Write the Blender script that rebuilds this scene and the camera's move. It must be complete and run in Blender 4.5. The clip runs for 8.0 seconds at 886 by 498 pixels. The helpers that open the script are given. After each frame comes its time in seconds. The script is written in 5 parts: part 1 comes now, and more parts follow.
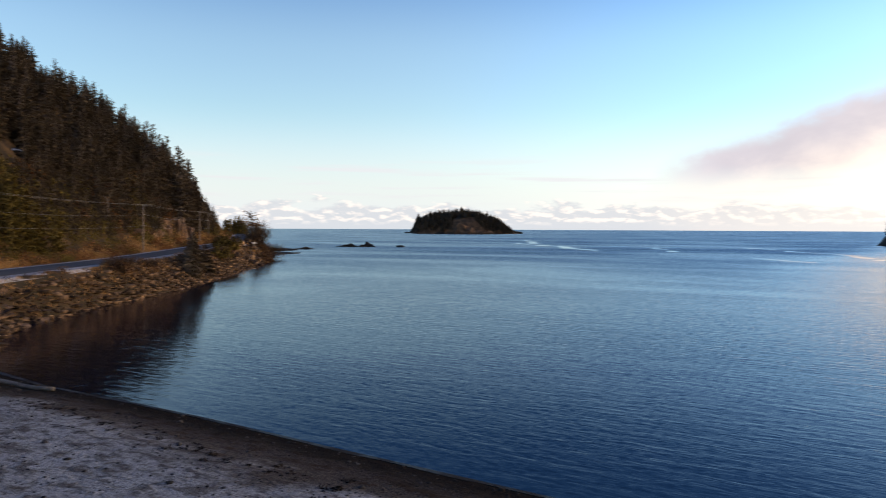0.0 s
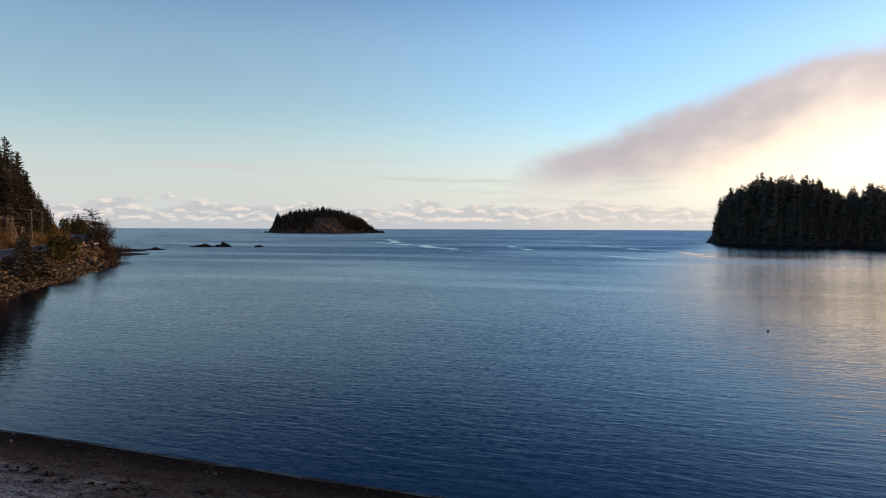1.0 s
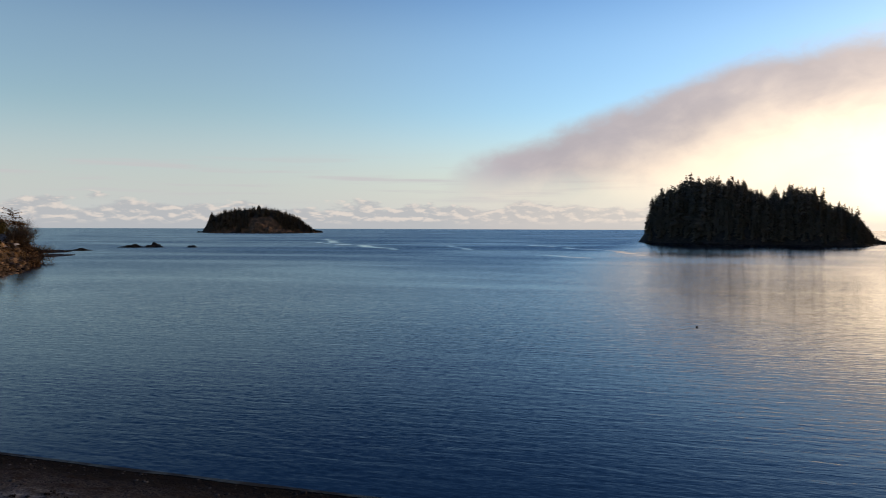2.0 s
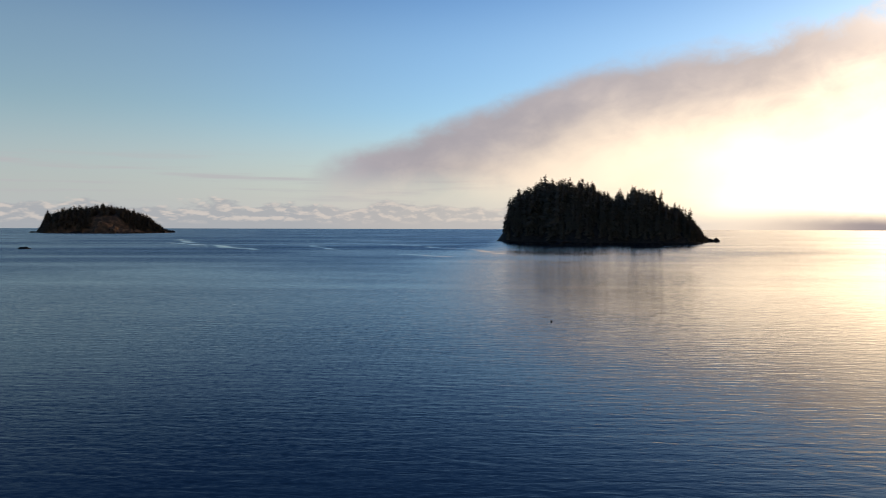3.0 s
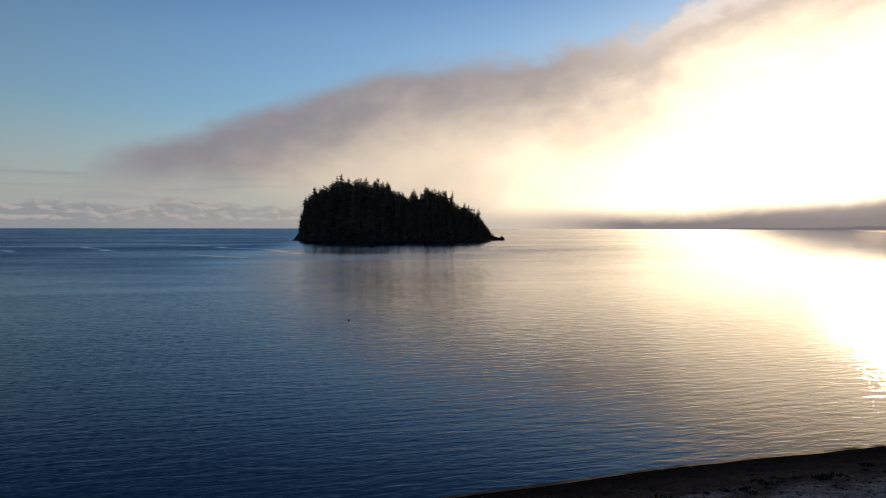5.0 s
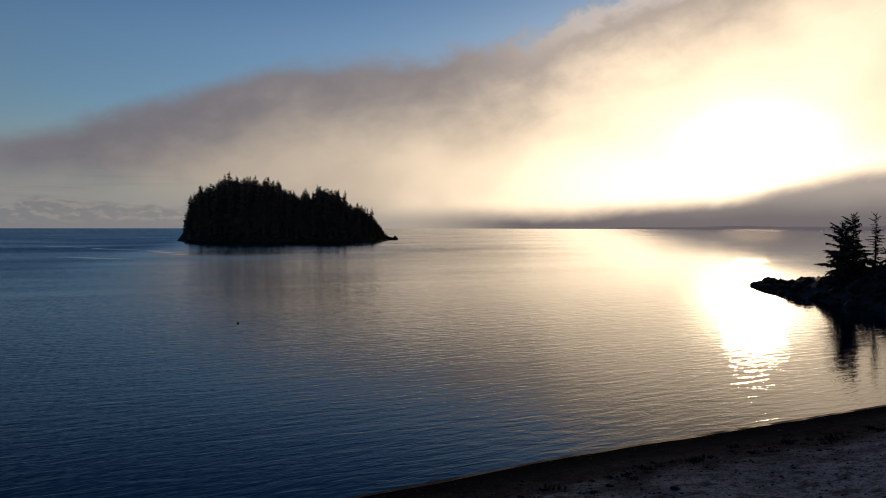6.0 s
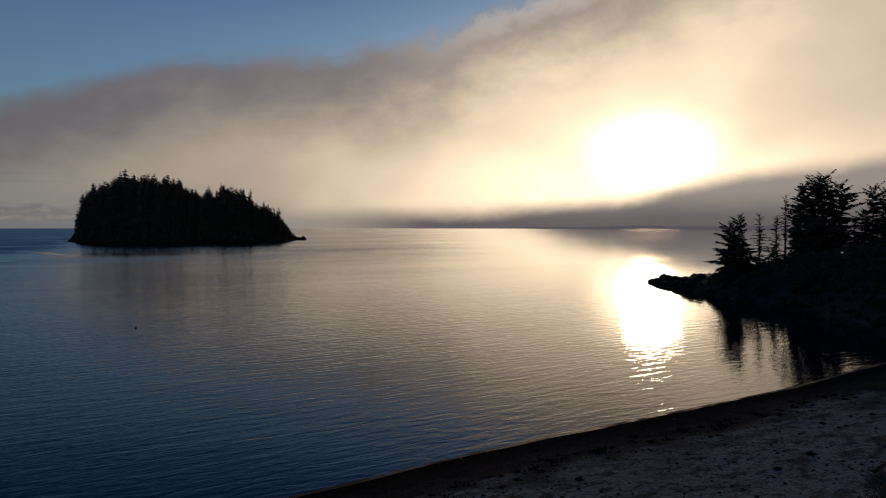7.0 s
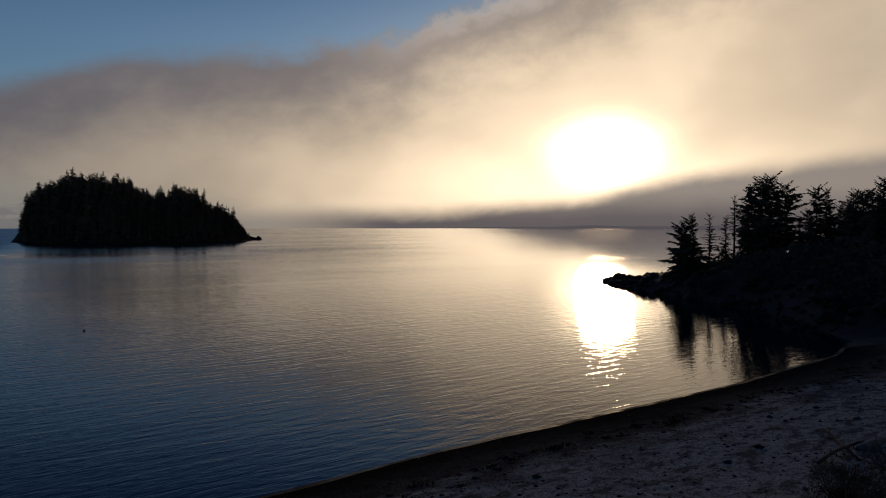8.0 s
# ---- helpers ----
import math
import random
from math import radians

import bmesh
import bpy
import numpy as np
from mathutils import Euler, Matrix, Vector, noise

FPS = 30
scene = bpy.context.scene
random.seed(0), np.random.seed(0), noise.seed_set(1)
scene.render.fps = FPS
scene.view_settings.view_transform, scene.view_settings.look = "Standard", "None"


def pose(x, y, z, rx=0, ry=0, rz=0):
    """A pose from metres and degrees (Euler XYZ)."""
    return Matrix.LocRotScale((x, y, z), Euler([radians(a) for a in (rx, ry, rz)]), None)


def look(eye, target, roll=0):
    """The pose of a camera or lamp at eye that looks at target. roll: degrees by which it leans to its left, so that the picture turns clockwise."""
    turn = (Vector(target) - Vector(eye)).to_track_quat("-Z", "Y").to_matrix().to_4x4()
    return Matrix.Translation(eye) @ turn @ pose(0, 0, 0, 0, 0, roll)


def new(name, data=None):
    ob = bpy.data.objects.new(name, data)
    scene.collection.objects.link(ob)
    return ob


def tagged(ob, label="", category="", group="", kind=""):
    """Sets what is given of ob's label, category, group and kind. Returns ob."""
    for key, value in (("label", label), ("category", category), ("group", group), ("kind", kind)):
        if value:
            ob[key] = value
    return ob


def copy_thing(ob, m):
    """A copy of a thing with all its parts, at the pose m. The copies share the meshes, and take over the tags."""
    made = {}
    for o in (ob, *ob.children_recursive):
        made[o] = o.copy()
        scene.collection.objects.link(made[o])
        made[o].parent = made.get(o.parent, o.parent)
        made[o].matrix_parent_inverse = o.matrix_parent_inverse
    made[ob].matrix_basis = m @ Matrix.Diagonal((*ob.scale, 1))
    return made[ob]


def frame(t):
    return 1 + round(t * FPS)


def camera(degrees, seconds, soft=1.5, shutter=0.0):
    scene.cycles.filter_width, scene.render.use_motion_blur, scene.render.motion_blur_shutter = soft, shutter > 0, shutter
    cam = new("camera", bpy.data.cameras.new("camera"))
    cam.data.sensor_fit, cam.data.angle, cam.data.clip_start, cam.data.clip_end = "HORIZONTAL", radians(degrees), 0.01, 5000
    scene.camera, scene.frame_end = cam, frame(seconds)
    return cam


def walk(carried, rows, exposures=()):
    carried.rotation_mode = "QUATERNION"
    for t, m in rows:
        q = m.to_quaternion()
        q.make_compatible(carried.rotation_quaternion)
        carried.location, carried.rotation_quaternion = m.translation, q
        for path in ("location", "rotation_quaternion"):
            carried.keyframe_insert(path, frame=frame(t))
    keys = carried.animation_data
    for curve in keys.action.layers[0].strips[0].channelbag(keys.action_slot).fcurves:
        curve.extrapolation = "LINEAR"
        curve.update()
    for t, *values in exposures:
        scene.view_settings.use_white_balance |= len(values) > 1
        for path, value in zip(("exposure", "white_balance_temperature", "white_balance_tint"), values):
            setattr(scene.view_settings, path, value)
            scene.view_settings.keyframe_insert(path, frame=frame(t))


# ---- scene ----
# ---- camera ----
EYE = (0.0, 0.0, 10.0)
cam = camera(65.0, 8.0, soft=1.0, shutter=0.15)
PATH = [  # seconds, degrees turned to the right, pitch, roll
    (0, 0.00, -1.73, 0.26), (0.1, 3.50, -1.73, 0.26), (0.2, 6.50, -1.73, 0.25), (0.3, 8.55, -1.73, 0.25),
    (0.4, 9.75, -1.73, 0.25), (0.5, 10.58, -1.74, 0.24), (0.6, 11.05, -1.74, 0.24),
    (0.8, 11.30, -1.74, 0.23), (1, 11.32, -1.74, 0.23), (1.2, 11.32, -1.74, 0.22), (1.4, 11.74, -1.75, 0.21),
    (1.6, 12.86, -1.75, 0.21), (1.8, 14.46, -1.75, 0.20), (2, 16.33, -1.75, 0.20),
    (2.15, 17.79, -1.75, 0.19), (2.3, 19.20, -1.76, 0.19), (2.4, 20.10, -1.76, 0.18),
    (2.5, 21.12, -1.76, 0.18), (2.6, 22.30, -1.76, 0.18), (2.7, 23.55, -1.76, 0.17),
    (2.8, 24.85, -1.76, 0.17), (2.9, 26.20, -1.76, 0.17), (3, 27.56, -1.76, 0.16), (3.1, 29.00, -1.76, 0.16),
    (3.2, 30.25, -1.77, 0.16), (3.3, 31.25, -1.77, 0.15), (3.4, 31.95, -1.77, 0.15),
    (3.5, 32.33, -1.77, 0.15), (3.7, 32.40, -1.77, 0.14), (4, 32.42, -1.77, 0.13), (4.1, 32.70, -1.78, 0.13),
    (4.2, 33.45, -1.78, 0.12), (4.3, 34.50, -1.78, 0.12), (4.4, 35.80, -1.78, 0.12),
    (4.5, 37.14, -1.78, 0.11), (4.6, 38.70, -1.78, 0.11), (4.8, 41.40, -1.78, 0.10), (5, 44.19, -1.79, 0.10),
    (5.2, 46.85, -1.79, 0.09), (5.4, 49.13, -1.79, 0.08), (5.6, 50.84, -1.79, 0.08),
    (5.8, 52.08, -1.80, 0.07), (6, 52.95, -1.80, 0.07), (6.15, 53.41, -1.80, 0.06),
    (6.3, 53.75, -1.80, 0.06), (6.4, 54.05, -1.80, 0.05), (6.5, 54.59, -1.80, 0.05),
    (6.6, 55.50, -1.80, 0.05), (6.7, 56.60, -1.81, 0.04), (6.8, 57.75, -1.81, 0.04),
    (6.9, 59.00, -1.81, 0.04), (7, 60.39, -1.81, 0.03), (7.1, 61.40, -1.81, 0.03), (7.2, 62.30, -1.81, 0.03),
    (7.3, 63.05, -1.81, 0.02), (7.4, 63.55, -1.81, 0.02), (7.5, 63.82, -1.81, 0.02),
    (7.7, 63.86, -1.82, 0.01), (8, 63.87, -1.82, 0.00),
]


def heading(right, pitch, roll):
    a, p = radians(right), radians(pitch)
    way = Vector((math.sin(a) * math.cos(p), math.cos(a) * math.cos(p), math.sin(p)))
    return look(EYE, Vector(EYE) + way * 100, roll)


walk(cam, [(t, heading(a, p, r)) for t, a, p, r in PATH],
     exposures=[(t, e, k, 13.0) for t, e, k in ((0.0, 1.38, 7400.0), (0.5, 1.08, 7600.0), (1.2, 0.94, 7600.0), (2.5, 0.60, 7450.0), (3.5, 0.42, 7300.0), (4.5, 0.14, 7200.0),
                                                      (5.2, -0.15, 7100.0), (6.3, -0.83, 7000.0), (7.0, -1.05, 7000.0), (8.0, -1.15, 7050.0))])

# ---- light ----
SUN_AZ, SUN_EL = 76.9, 5.8
SUN_WAY = Vector((math.sin(radians(SUN_AZ)) * math.cos(radians(SUN_EL)),
                  math.cos(radians(SUN_AZ)) * math.cos(radians(SUN_EL)), math.sin(radians(SUN_EL))))
lamp = bpy.data.lights.new("sun", "SUN")
lamp.energy, lamp.angle, lamp.color = 0.75, radians(4.5), (1.0, 0.70, 0.42)
new("sun", lamp).matrix_world = look(SUN_WAY * 500, (0, 0, 0))


class Nodes:
    """Short ways to write a node tree."""

    def __init__(self, tree):
        self.t = tree
        tree.nodes.clear()

    def put(self, sock, value):
        if isinstance(value, bpy.types.NodeSocket):
            self.t.links.new(value, sock)
        elif isinstance(value, (tuple, list)) and len(value) == 3 and sock.type == "RGBA":
            sock.default_value = (*value, 1)
        else:
            sock.default_value = value

    def fill(self, n, inputs):
        for k, v in inputs.items():
            self.put(n.inputs[int(k[1:]) if k[0] == "i" and k[1:].isdigit() else k], v)
        return n

    def add(self, kind, out=0, **inputs):
        return self.fill(self.t.nodes.new(kind), inputs).outputs[out]

    def math(self, op, a, b=0.0):
        n = self.t.nodes.new("ShaderNodeMath")
        n.operation = op
        return self.fill(n, {"i0": a, "i1": b}).outputs[0]

    def step(self, v, lo, hi, a=0.0, b=1.0, smooth=True):
        n = self.t.nodes.new("ShaderNodeMapRange")
        n.interpolation_type = "SMOOTHSTEP" if smooth else "LINEAR"
        return self.fill(n, {"i0": v, "i1": lo, "i2": hi, "i3": a, "i4": b}).outputs[0]

    def dot(self, a, b):
        n = self.t.nodes.new("ShaderNodeVectorMath")
        n.operation = "DOT_PRODUCT"
        return self.fill(n, {"i0": a, "i1": b}).outputs["Value"]

    def turn(self, v, degrees):
        n = self.t.nodes.new("ShaderNodeVectorRotate")
        n.rotation_type = "Z_AXIS"
        return self.fill(n, {"Vector": v, "Angle": radians(degrees)}).outputs[0]

    def scaled(self, v, x, y):
        return self.add("ShaderNodeMapping", Vector=v, Scale=(x, y, 1.0))

    def mix(self, f, a, b, mode="MIX"):
        n = self.t.nodes.new("ShaderNodeMix")
        n.data_type, n.blend_type, n.clamp_factor = "RGBA", mode, True
        for i, v in ((0, f), (6, a), (7, b)):
            self.put(n.inputs[i], v)
        return n.outputs[2]

    def noise(self, vec, scale, detail=4.0, rough=0.5, distort=0.0):
        return self.add("ShaderNodeTexNoise", Vector=vec, Scale=scale, Detail=detail, Roughness=rough, Distortion=distort)

    def ramp(self, v, stops):
        """Value or colour by stops (position, value or colour)."""
        n = self.t.nodes.new("ShaderNodeValToRGB")
        e = n.color_ramp.elements
        while len(e) < len(stops):
            e.new(1.0)
        for s, (p, c) in zip(e, stops):
            s.position = p
            s.color = (*c, 1) if isinstance(c, tuple) else (c, c, c, 1)
        self.put(n.inputs[0], v)
        return n.outputs[0]

    def lane(self, p, a, b, near, edge):
        """One on the line from a to b, falling to nothing at edge metres from it."""
        ax, ay, dx, dy = a[0], a[1], b[0] - a[0], b[1] - a[1]
        k = 1.0 / (dx * dx + dy * dy)
        sep = self.t.nodes.new("ShaderNodeSeparateXYZ")
        self.put(sep.inputs[0], p)
        px, py = self.math("SUBTRACT", sep.outputs[0], ax), self.math("SUBTRACT", sep.outputs[1], ay)
        t = self.step(self.math("ADD", self.math("MULTIPLY", px, dx * k), self.math("MULTIPLY", py, dy * k)), 0.0, 1.0, smooth=False)
        ox, oy = self.math("SUBTRACT", px, self.math("MULTIPLY", t, dx)), self.math("SUBTRACT", py, self.math("MULTIPLY", t, dy))
        return self.step(self.math("SQRT", self.math("ADD", self.math("MULTIPLY", ox, ox), self.math("MULTIPLY", oy, oy))), near, edge, 1.0, 0.0)

    def vec(self, x, y, z=0.0):
        return self.add("ShaderNodeCombineXYZ", X=x, Y=y, Z=z)


def make_sky():
    world = bpy.data.worlds.new("sky")
    scene.world = world
    world.use_nodes = True
    n = Nodes(world.node_tree)
    way = n.add("ShaderNodeTexCoord", 0)
    air = n.t.nodes.new("ShaderNodeTexSky")
    air.sky_type, air.sun_disc = "NISHITA", False
    air.sun_elevation, air.sun_rotation = radians(SUN_EL), radians(SUN_AZ)
    air.air_density, air.dust_density, air.ozone_density = 1.0, 0.6, 2.0
    sky = air.outputs[0]
    sep = n.t.nodes.new("ShaderNodeSeparateXYZ")
    n.put(sep.inputs[0], way)
    x, y, z = sep.outputs
    az = n.math("MULTIPLY", n.math("ARCTAN2", x, y), 57.2958)
    el = n.math("MULTIPLY", n.math("ARCSINE", z), 57.2958)
    dot = n.dot(way, tuple(SUN_WAY))
    off = n.math("MULTIPLY", n.math("ARCCOSINE", n.math("MINIMUM", dot, 0.99999)), 57.2958)
    # soft shapes of the cloud bank, drawn out along its rising edge
    u = n.math("ADD", n.math("MULTIPLY", az, 0.062), n.math("MULTIPLY", el, 0.020))
    v = n.math("SUBTRACT", n.math("MULTIPLY", el, 0.105), n.math("MULTIPLY", az, 0.020))
    flat = n.vec(u, v)
    soft = n.noise(flat, 1.3, 2.0, 0.45, 0.2)
    fine = n.noise(flat, 4.5, 6.0, 0.58, 0.3)
    wob = n.math("ADD", n.math("MULTIPLY", n.math("SUBTRACT", soft, 0.5), 2.4), n.math("MULTIPLY", n.math("SUBTRACT", fine, 0.5), 2.2))
    along = n.step(az, 0.0, 120.0, smooth=False)
    top = n.math("MULTIPLY", n.ramp(along, [(0.0, 0.0), (0.12, 0.065), (0.147, 0.176), (0.22, 0.286), (0.33, 0.43), (0.42, 0.462),
                                           (0.50, 0.50), (0.55, 0.59), (0.67, 0.74), (1.0, 1.0)]), 30.0)
    # torn tufts along the top where it stands over the point
    tuft = n.noise(n.vec(n.math("MULTIPLY", az, 0.15), n.math("MULTIPLY", el, 0.19)), 2.2, 6.0, 0.6, 0.5)
    torn = n.math("MULTIPLY", n.math("SUBTRACT", tuft, 0.5), n.step(az, 44.0, 62.0, 0.8, 3.4))
    over = n.math("SUBTRACT", n.math("ADD", n.math("ADD", top, wob), torn), el)
    west = n.step(n.math("ADD", az, n.math("MULTIPLY", wob, 1.5)), 15.5, 22.0)
    bank = n.math("MULTIPLY", n.step(over, -0.6, n.step(az, 40.0, 62.0, 1.7, 1.2)), west)
    # the underside thins out away from the sun
    low = n.math("MULTIPLY", n.ramp(along, [(0.0, 0.26), (0.15, 0.22), (0.25, 0.22), (0.4, 0.10), (0.6, 0.0), (1.0, 0.0)]), 19.5)
    bank = n.math("MULTIPLY", bank, n.step(n.math("SUBTRACT", n.math("ADD", el, n.math("MULTIPLY", wob, 0.4)), low), -2.4, 0.8, 0.2, 1.0))
    depth = n.step(n.math("ADD", over, n.math("MULTIPLY", wob, 0.8)), 1.5, 8.5)
    grey = n.mix(depth, (0.265, 0.27, 0.325), (0.50, 0.46, 0.42))
    warm = n.math("POWER", 2.718, n.math("MULTIPLY", n.math("POWER", n.math("DIVIDE", off, 24.0), 2.0), -1.0))
    warm = n.math("MULTIPLY", n.math("MULTIPLY", warm, n.step(soft, 0.30, 0.70, 0.90, 1.06)), n.step(over, 0.5, 9.0, 0.31, 1.0))
    warm = n.math("MULTIPLY", warm, n.step(el, 2.5, 10.0, 1.65, 1.0))
    cloud = n.mix(1.0, grey, n.mix(1.0, (1.62, 1.29, 0.88), n.vec(warm, warm, warm), "MULTIPLY"), "ADD")
    shade = n.step(n.math("ADD", n.math("MULTIPLY", soft, 0.7), n.math("MULTIPLY", fine, 0.3)), 0.3, 0.7, 0.92, 1.06)
    cloud = n.mix(1.0, cloud, n.vec(shade, shade, shade), "MULTIPLY")
    rim = n.math("MULTIPLY", n.math("MULTIPLY", n.step(over, -0.2, 0.7), n.step(over, 0.7, 2.6, 1.0, 0.0)), n.step(az, 54.0, 68.0, 0.0, 0.34))
    cloud = n.mix(1.0, cloud, n.vec(rim, n.math("MULTIPLY", rim, 0.96), n.math("MULTIPLY", rim, 0.92)), "ADD")
    # glow of the veiled sun
    wide, tall = n.math("DIVIDE", n.math("SUBTRACT", az, SUN_AZ), 3.12), n.math("DIVIDE", n.math("SUBTRACT", el, SUN_EL + 0.1), 1.98)
    core = n.math("POWER", 2.718, n.math("MULTIPLY", n.math("ADD", n.math("MULTIPLY", wide, wide), n.math("MULTIPLY", tall, tall)), -1.0))
    cloud = n.mix(1.0, cloud, n.mix(1.0, (11.0, 9.0, 6.2), n.vec(core, core, core), "MULTIPLY"), "ADD")
    # low fog on the horizon under the sun
    fogtop = n.math("MULTIPLY", n.ramp(along, [(0.0, 0.0), (0.35, 0.12), (0.45, 0.24), (0.52, 0.24), (0.62, 0.36), (0.67, 0.56), (0.72, 0.68), (0.8, 0.82), (1.0, 1.0)]), 7.0)
    fogd = n.math("SUBTRACT", n.math("ADD", fogtop, n.math("MULTIPLY", wob, 0.42)), el)
    fog = n.math("MULTIPLY", n.step(fogd, -0.45, 1.5), n.step(az, 40.0, 60.0, 0.0, 0.98))
    fogcol = n.mix(n.step(n.math("ADD", el, n.math("MULTIPLY", wob, 0.3)), 0.2, 3.2), (0.20, 0.19, 0.225), (0.58, 0.53, 0.50))
    cloud = n.mix(fog, cloud, fogcol)
    # heaped cloud low over the far water
    heaps = n.vec(n.math("MULTIPLY", az, 0.30), n.math("MULTIPLY", el, 0.85))
    puff = n.noise(heaps, 0.8, 2.0, 0.4, 0.4)
    lumps = n.noise(heaps, 2.8, 5.0, 0.5, 0.35)
    body = n.math("ADD", n.math("MULTIPLY", puff, 2.9), n.math("MULTIPLY", lumps, 1.6))
    heap = n.step(n.math("SUBTRACT", body, el), 0.2, 0.75)
    heap = n.math("MULTIPLY", heap, n.step(az, 36.0, 54.0, 0.9, 0.0))
    above = n.noise(n.vec(n.math("MULTIPLY", n.math("ADD", az, 0.3), 0.30), n.math("MULTIPLY", n.math("ADD", el, 0.3), 0.85)), 2.8, 5.0, 0.5, 0.35)
    lit = n.step(n.math("SUBTRACT", lumps, above), -0.06, 0.20)
    puffcol = n.mix(lit, (0.245, 0.275, 0.325), (0.43, 0.415, 0.42))
    puffcol = n.mix(n.step(el, 0.1, 0.8), (0.24, 0.275, 0.33), puffcol)
    # thin grey streaks
    streak = n.noise(n.vec(n.math("MULTIPLY", az, 0.06), n.math("MULTIPLY", el, 1.2)), 1.2, 4.0, 0.5)
    thin = n.math("MULTIPLY", n.step(streak, 0.50, 0.68, 0.0, 0.75), n.math("MULTIPLY", n.step(el, 1.6, 2.8), n.step(el, 4.0, 6.5, 1.0, 0.0)))
    haze = n.step(el, 0.0, 10.0, 0.92, 0.0)
    blue = n.add("ShaderNodeBackground", Color=n.mix(1.0, sky, n.mix(n.step(el, 13.5, 26.0), n.mix(n.step(az, -5.0, 30.0), n.mix(n.step(el, 2.0, 10.0), (0.92, 1.0, 1.40), (0.92, 1.02, 1.20)), (0.75, 1.02, 1.40)), (0.22, 0.52, 1.02)), "MULTIPLY"), Strength=0.15)
    veil = n.add("ShaderNodeBackground", Color=n.mix(n.step(az, -5.0, 45.0), (0.305, 0.362, 0.42), (0.46, 0.465, 0.485)), Strength=1.0)
    out = n.add("ShaderNodeMixShader", Fac=haze, i1=blue, i2=veil)
    out = n.add("ShaderNodeMixShader", Fac=thin, i1=out, i2=n.add("ShaderNodeBackground", Color=(0.31, 0.33, 0.38), Strength=1.0))
    out = n.add("ShaderNodeMixShader", Fac=n.math("MULTIPLY", heap, 0.82), i1=out, i2=n.add("ShaderNodeBackground", Color=puffcol, Strength=1.0))
    cover = n.math("MAXIMUM", bank, n.math("MAXIMUM", fog, core))
    out = n.add("ShaderNodeMixShader", Fac=cover, i1=out, i2=n.add("ShaderNodeBackground", Color=cloud, Strength=1.0))
    n.put(n.t.nodes.new("ShaderNodeOutputWorld").inputs[0], out)


make_sky()

# ---- materials ----


def material(name, build, rough=0.8, spec=0.12):
    m = bpy.data.materials.new(name)
    m.use_nodes = True
    n = Nodes(m.node_tree)
    b = n.t.nodes.new("ShaderNodeBsdfPrincipled")
    b.inputs["Roughness"].default_value, b.inputs["Specular IOR Level"].default_value = rough, spec
    o = n.t.nodes.new("ShaderNodeOutputMaterial")
    n.t.links.new(b.outputs[0], o.inputs[0])
    build(n, b)
    return m


def bump(n, b, height, strength, distance):
    n.put(b.inputs["Normal"], n.add("ShaderNodeBump", Height=height, Strength=strength, Distance=distance))


def place(n):
    return n.add("ShaderNodeNewGeometry", 0)


def mottled(name, c1, c2, c3, scale, rough=0.85, relief=0.6, deep=0.1, jitter=0.0):
    """Two tones in patches, with a fine third over them."""
    def build(n, b):
        p = place(n)
        col = n.mix(n.step(n.noise(p, scale, 5.0), 0.38, 0.62), c1, c2)
        col = n.mix(n.step(n.noise(p, scale * 9, 4.0, 0.6), 0.50, 0.72), col, c3)
        if jitter:
            r = n.add("ShaderNodeNewGeometry", "Random Per Island")
            r = n.math("FRACT", n.math("ADD", r, n.add("ShaderNodeObjectInfo", "Random")))
            k = n.step(n.math("MULTIPLY", r, r), 0.0, 1.0, 1 - jitter, 1 + 1.6 * jitter, False)
            col = n.mix(1.0, col, n.vec(k, k, k), "MULTIPLY")
        n.put(b.inputs["Base Color"], col)
        bump(n, b, n.noise(p, scale * 6, 6.0, 0.65), relief, deep)
    return material(name, build, rough)


def leafy(name, c1, c2, rough=0.7):
    def build(n, b):
        r = n.add("ShaderNodeNewGeometry", "Random Per Island")
        o = n.add("ShaderNodeObjectInfo", "Random")
        col = n.mix(r, c1, c2)
        k = n.step(o, 0.0, 1.0, 0.75, 1.25, False)
        n.put(b.inputs["Base Color"], n.mix(1.0, col, n.vec(k, k, k), "MULTIPLY"))
    return material(name, build, rough, 0.04)


SLICKS = [(48, 466, 62, 401), (62, 401, 65, 306), (73, 602, 60, 446), (111, 365, 102, 306), (165, 380, 159, 295), (159, 295, 148, 230), (111, 237, 111, 217)]  # ends of the smooth lanes that wind over the bay


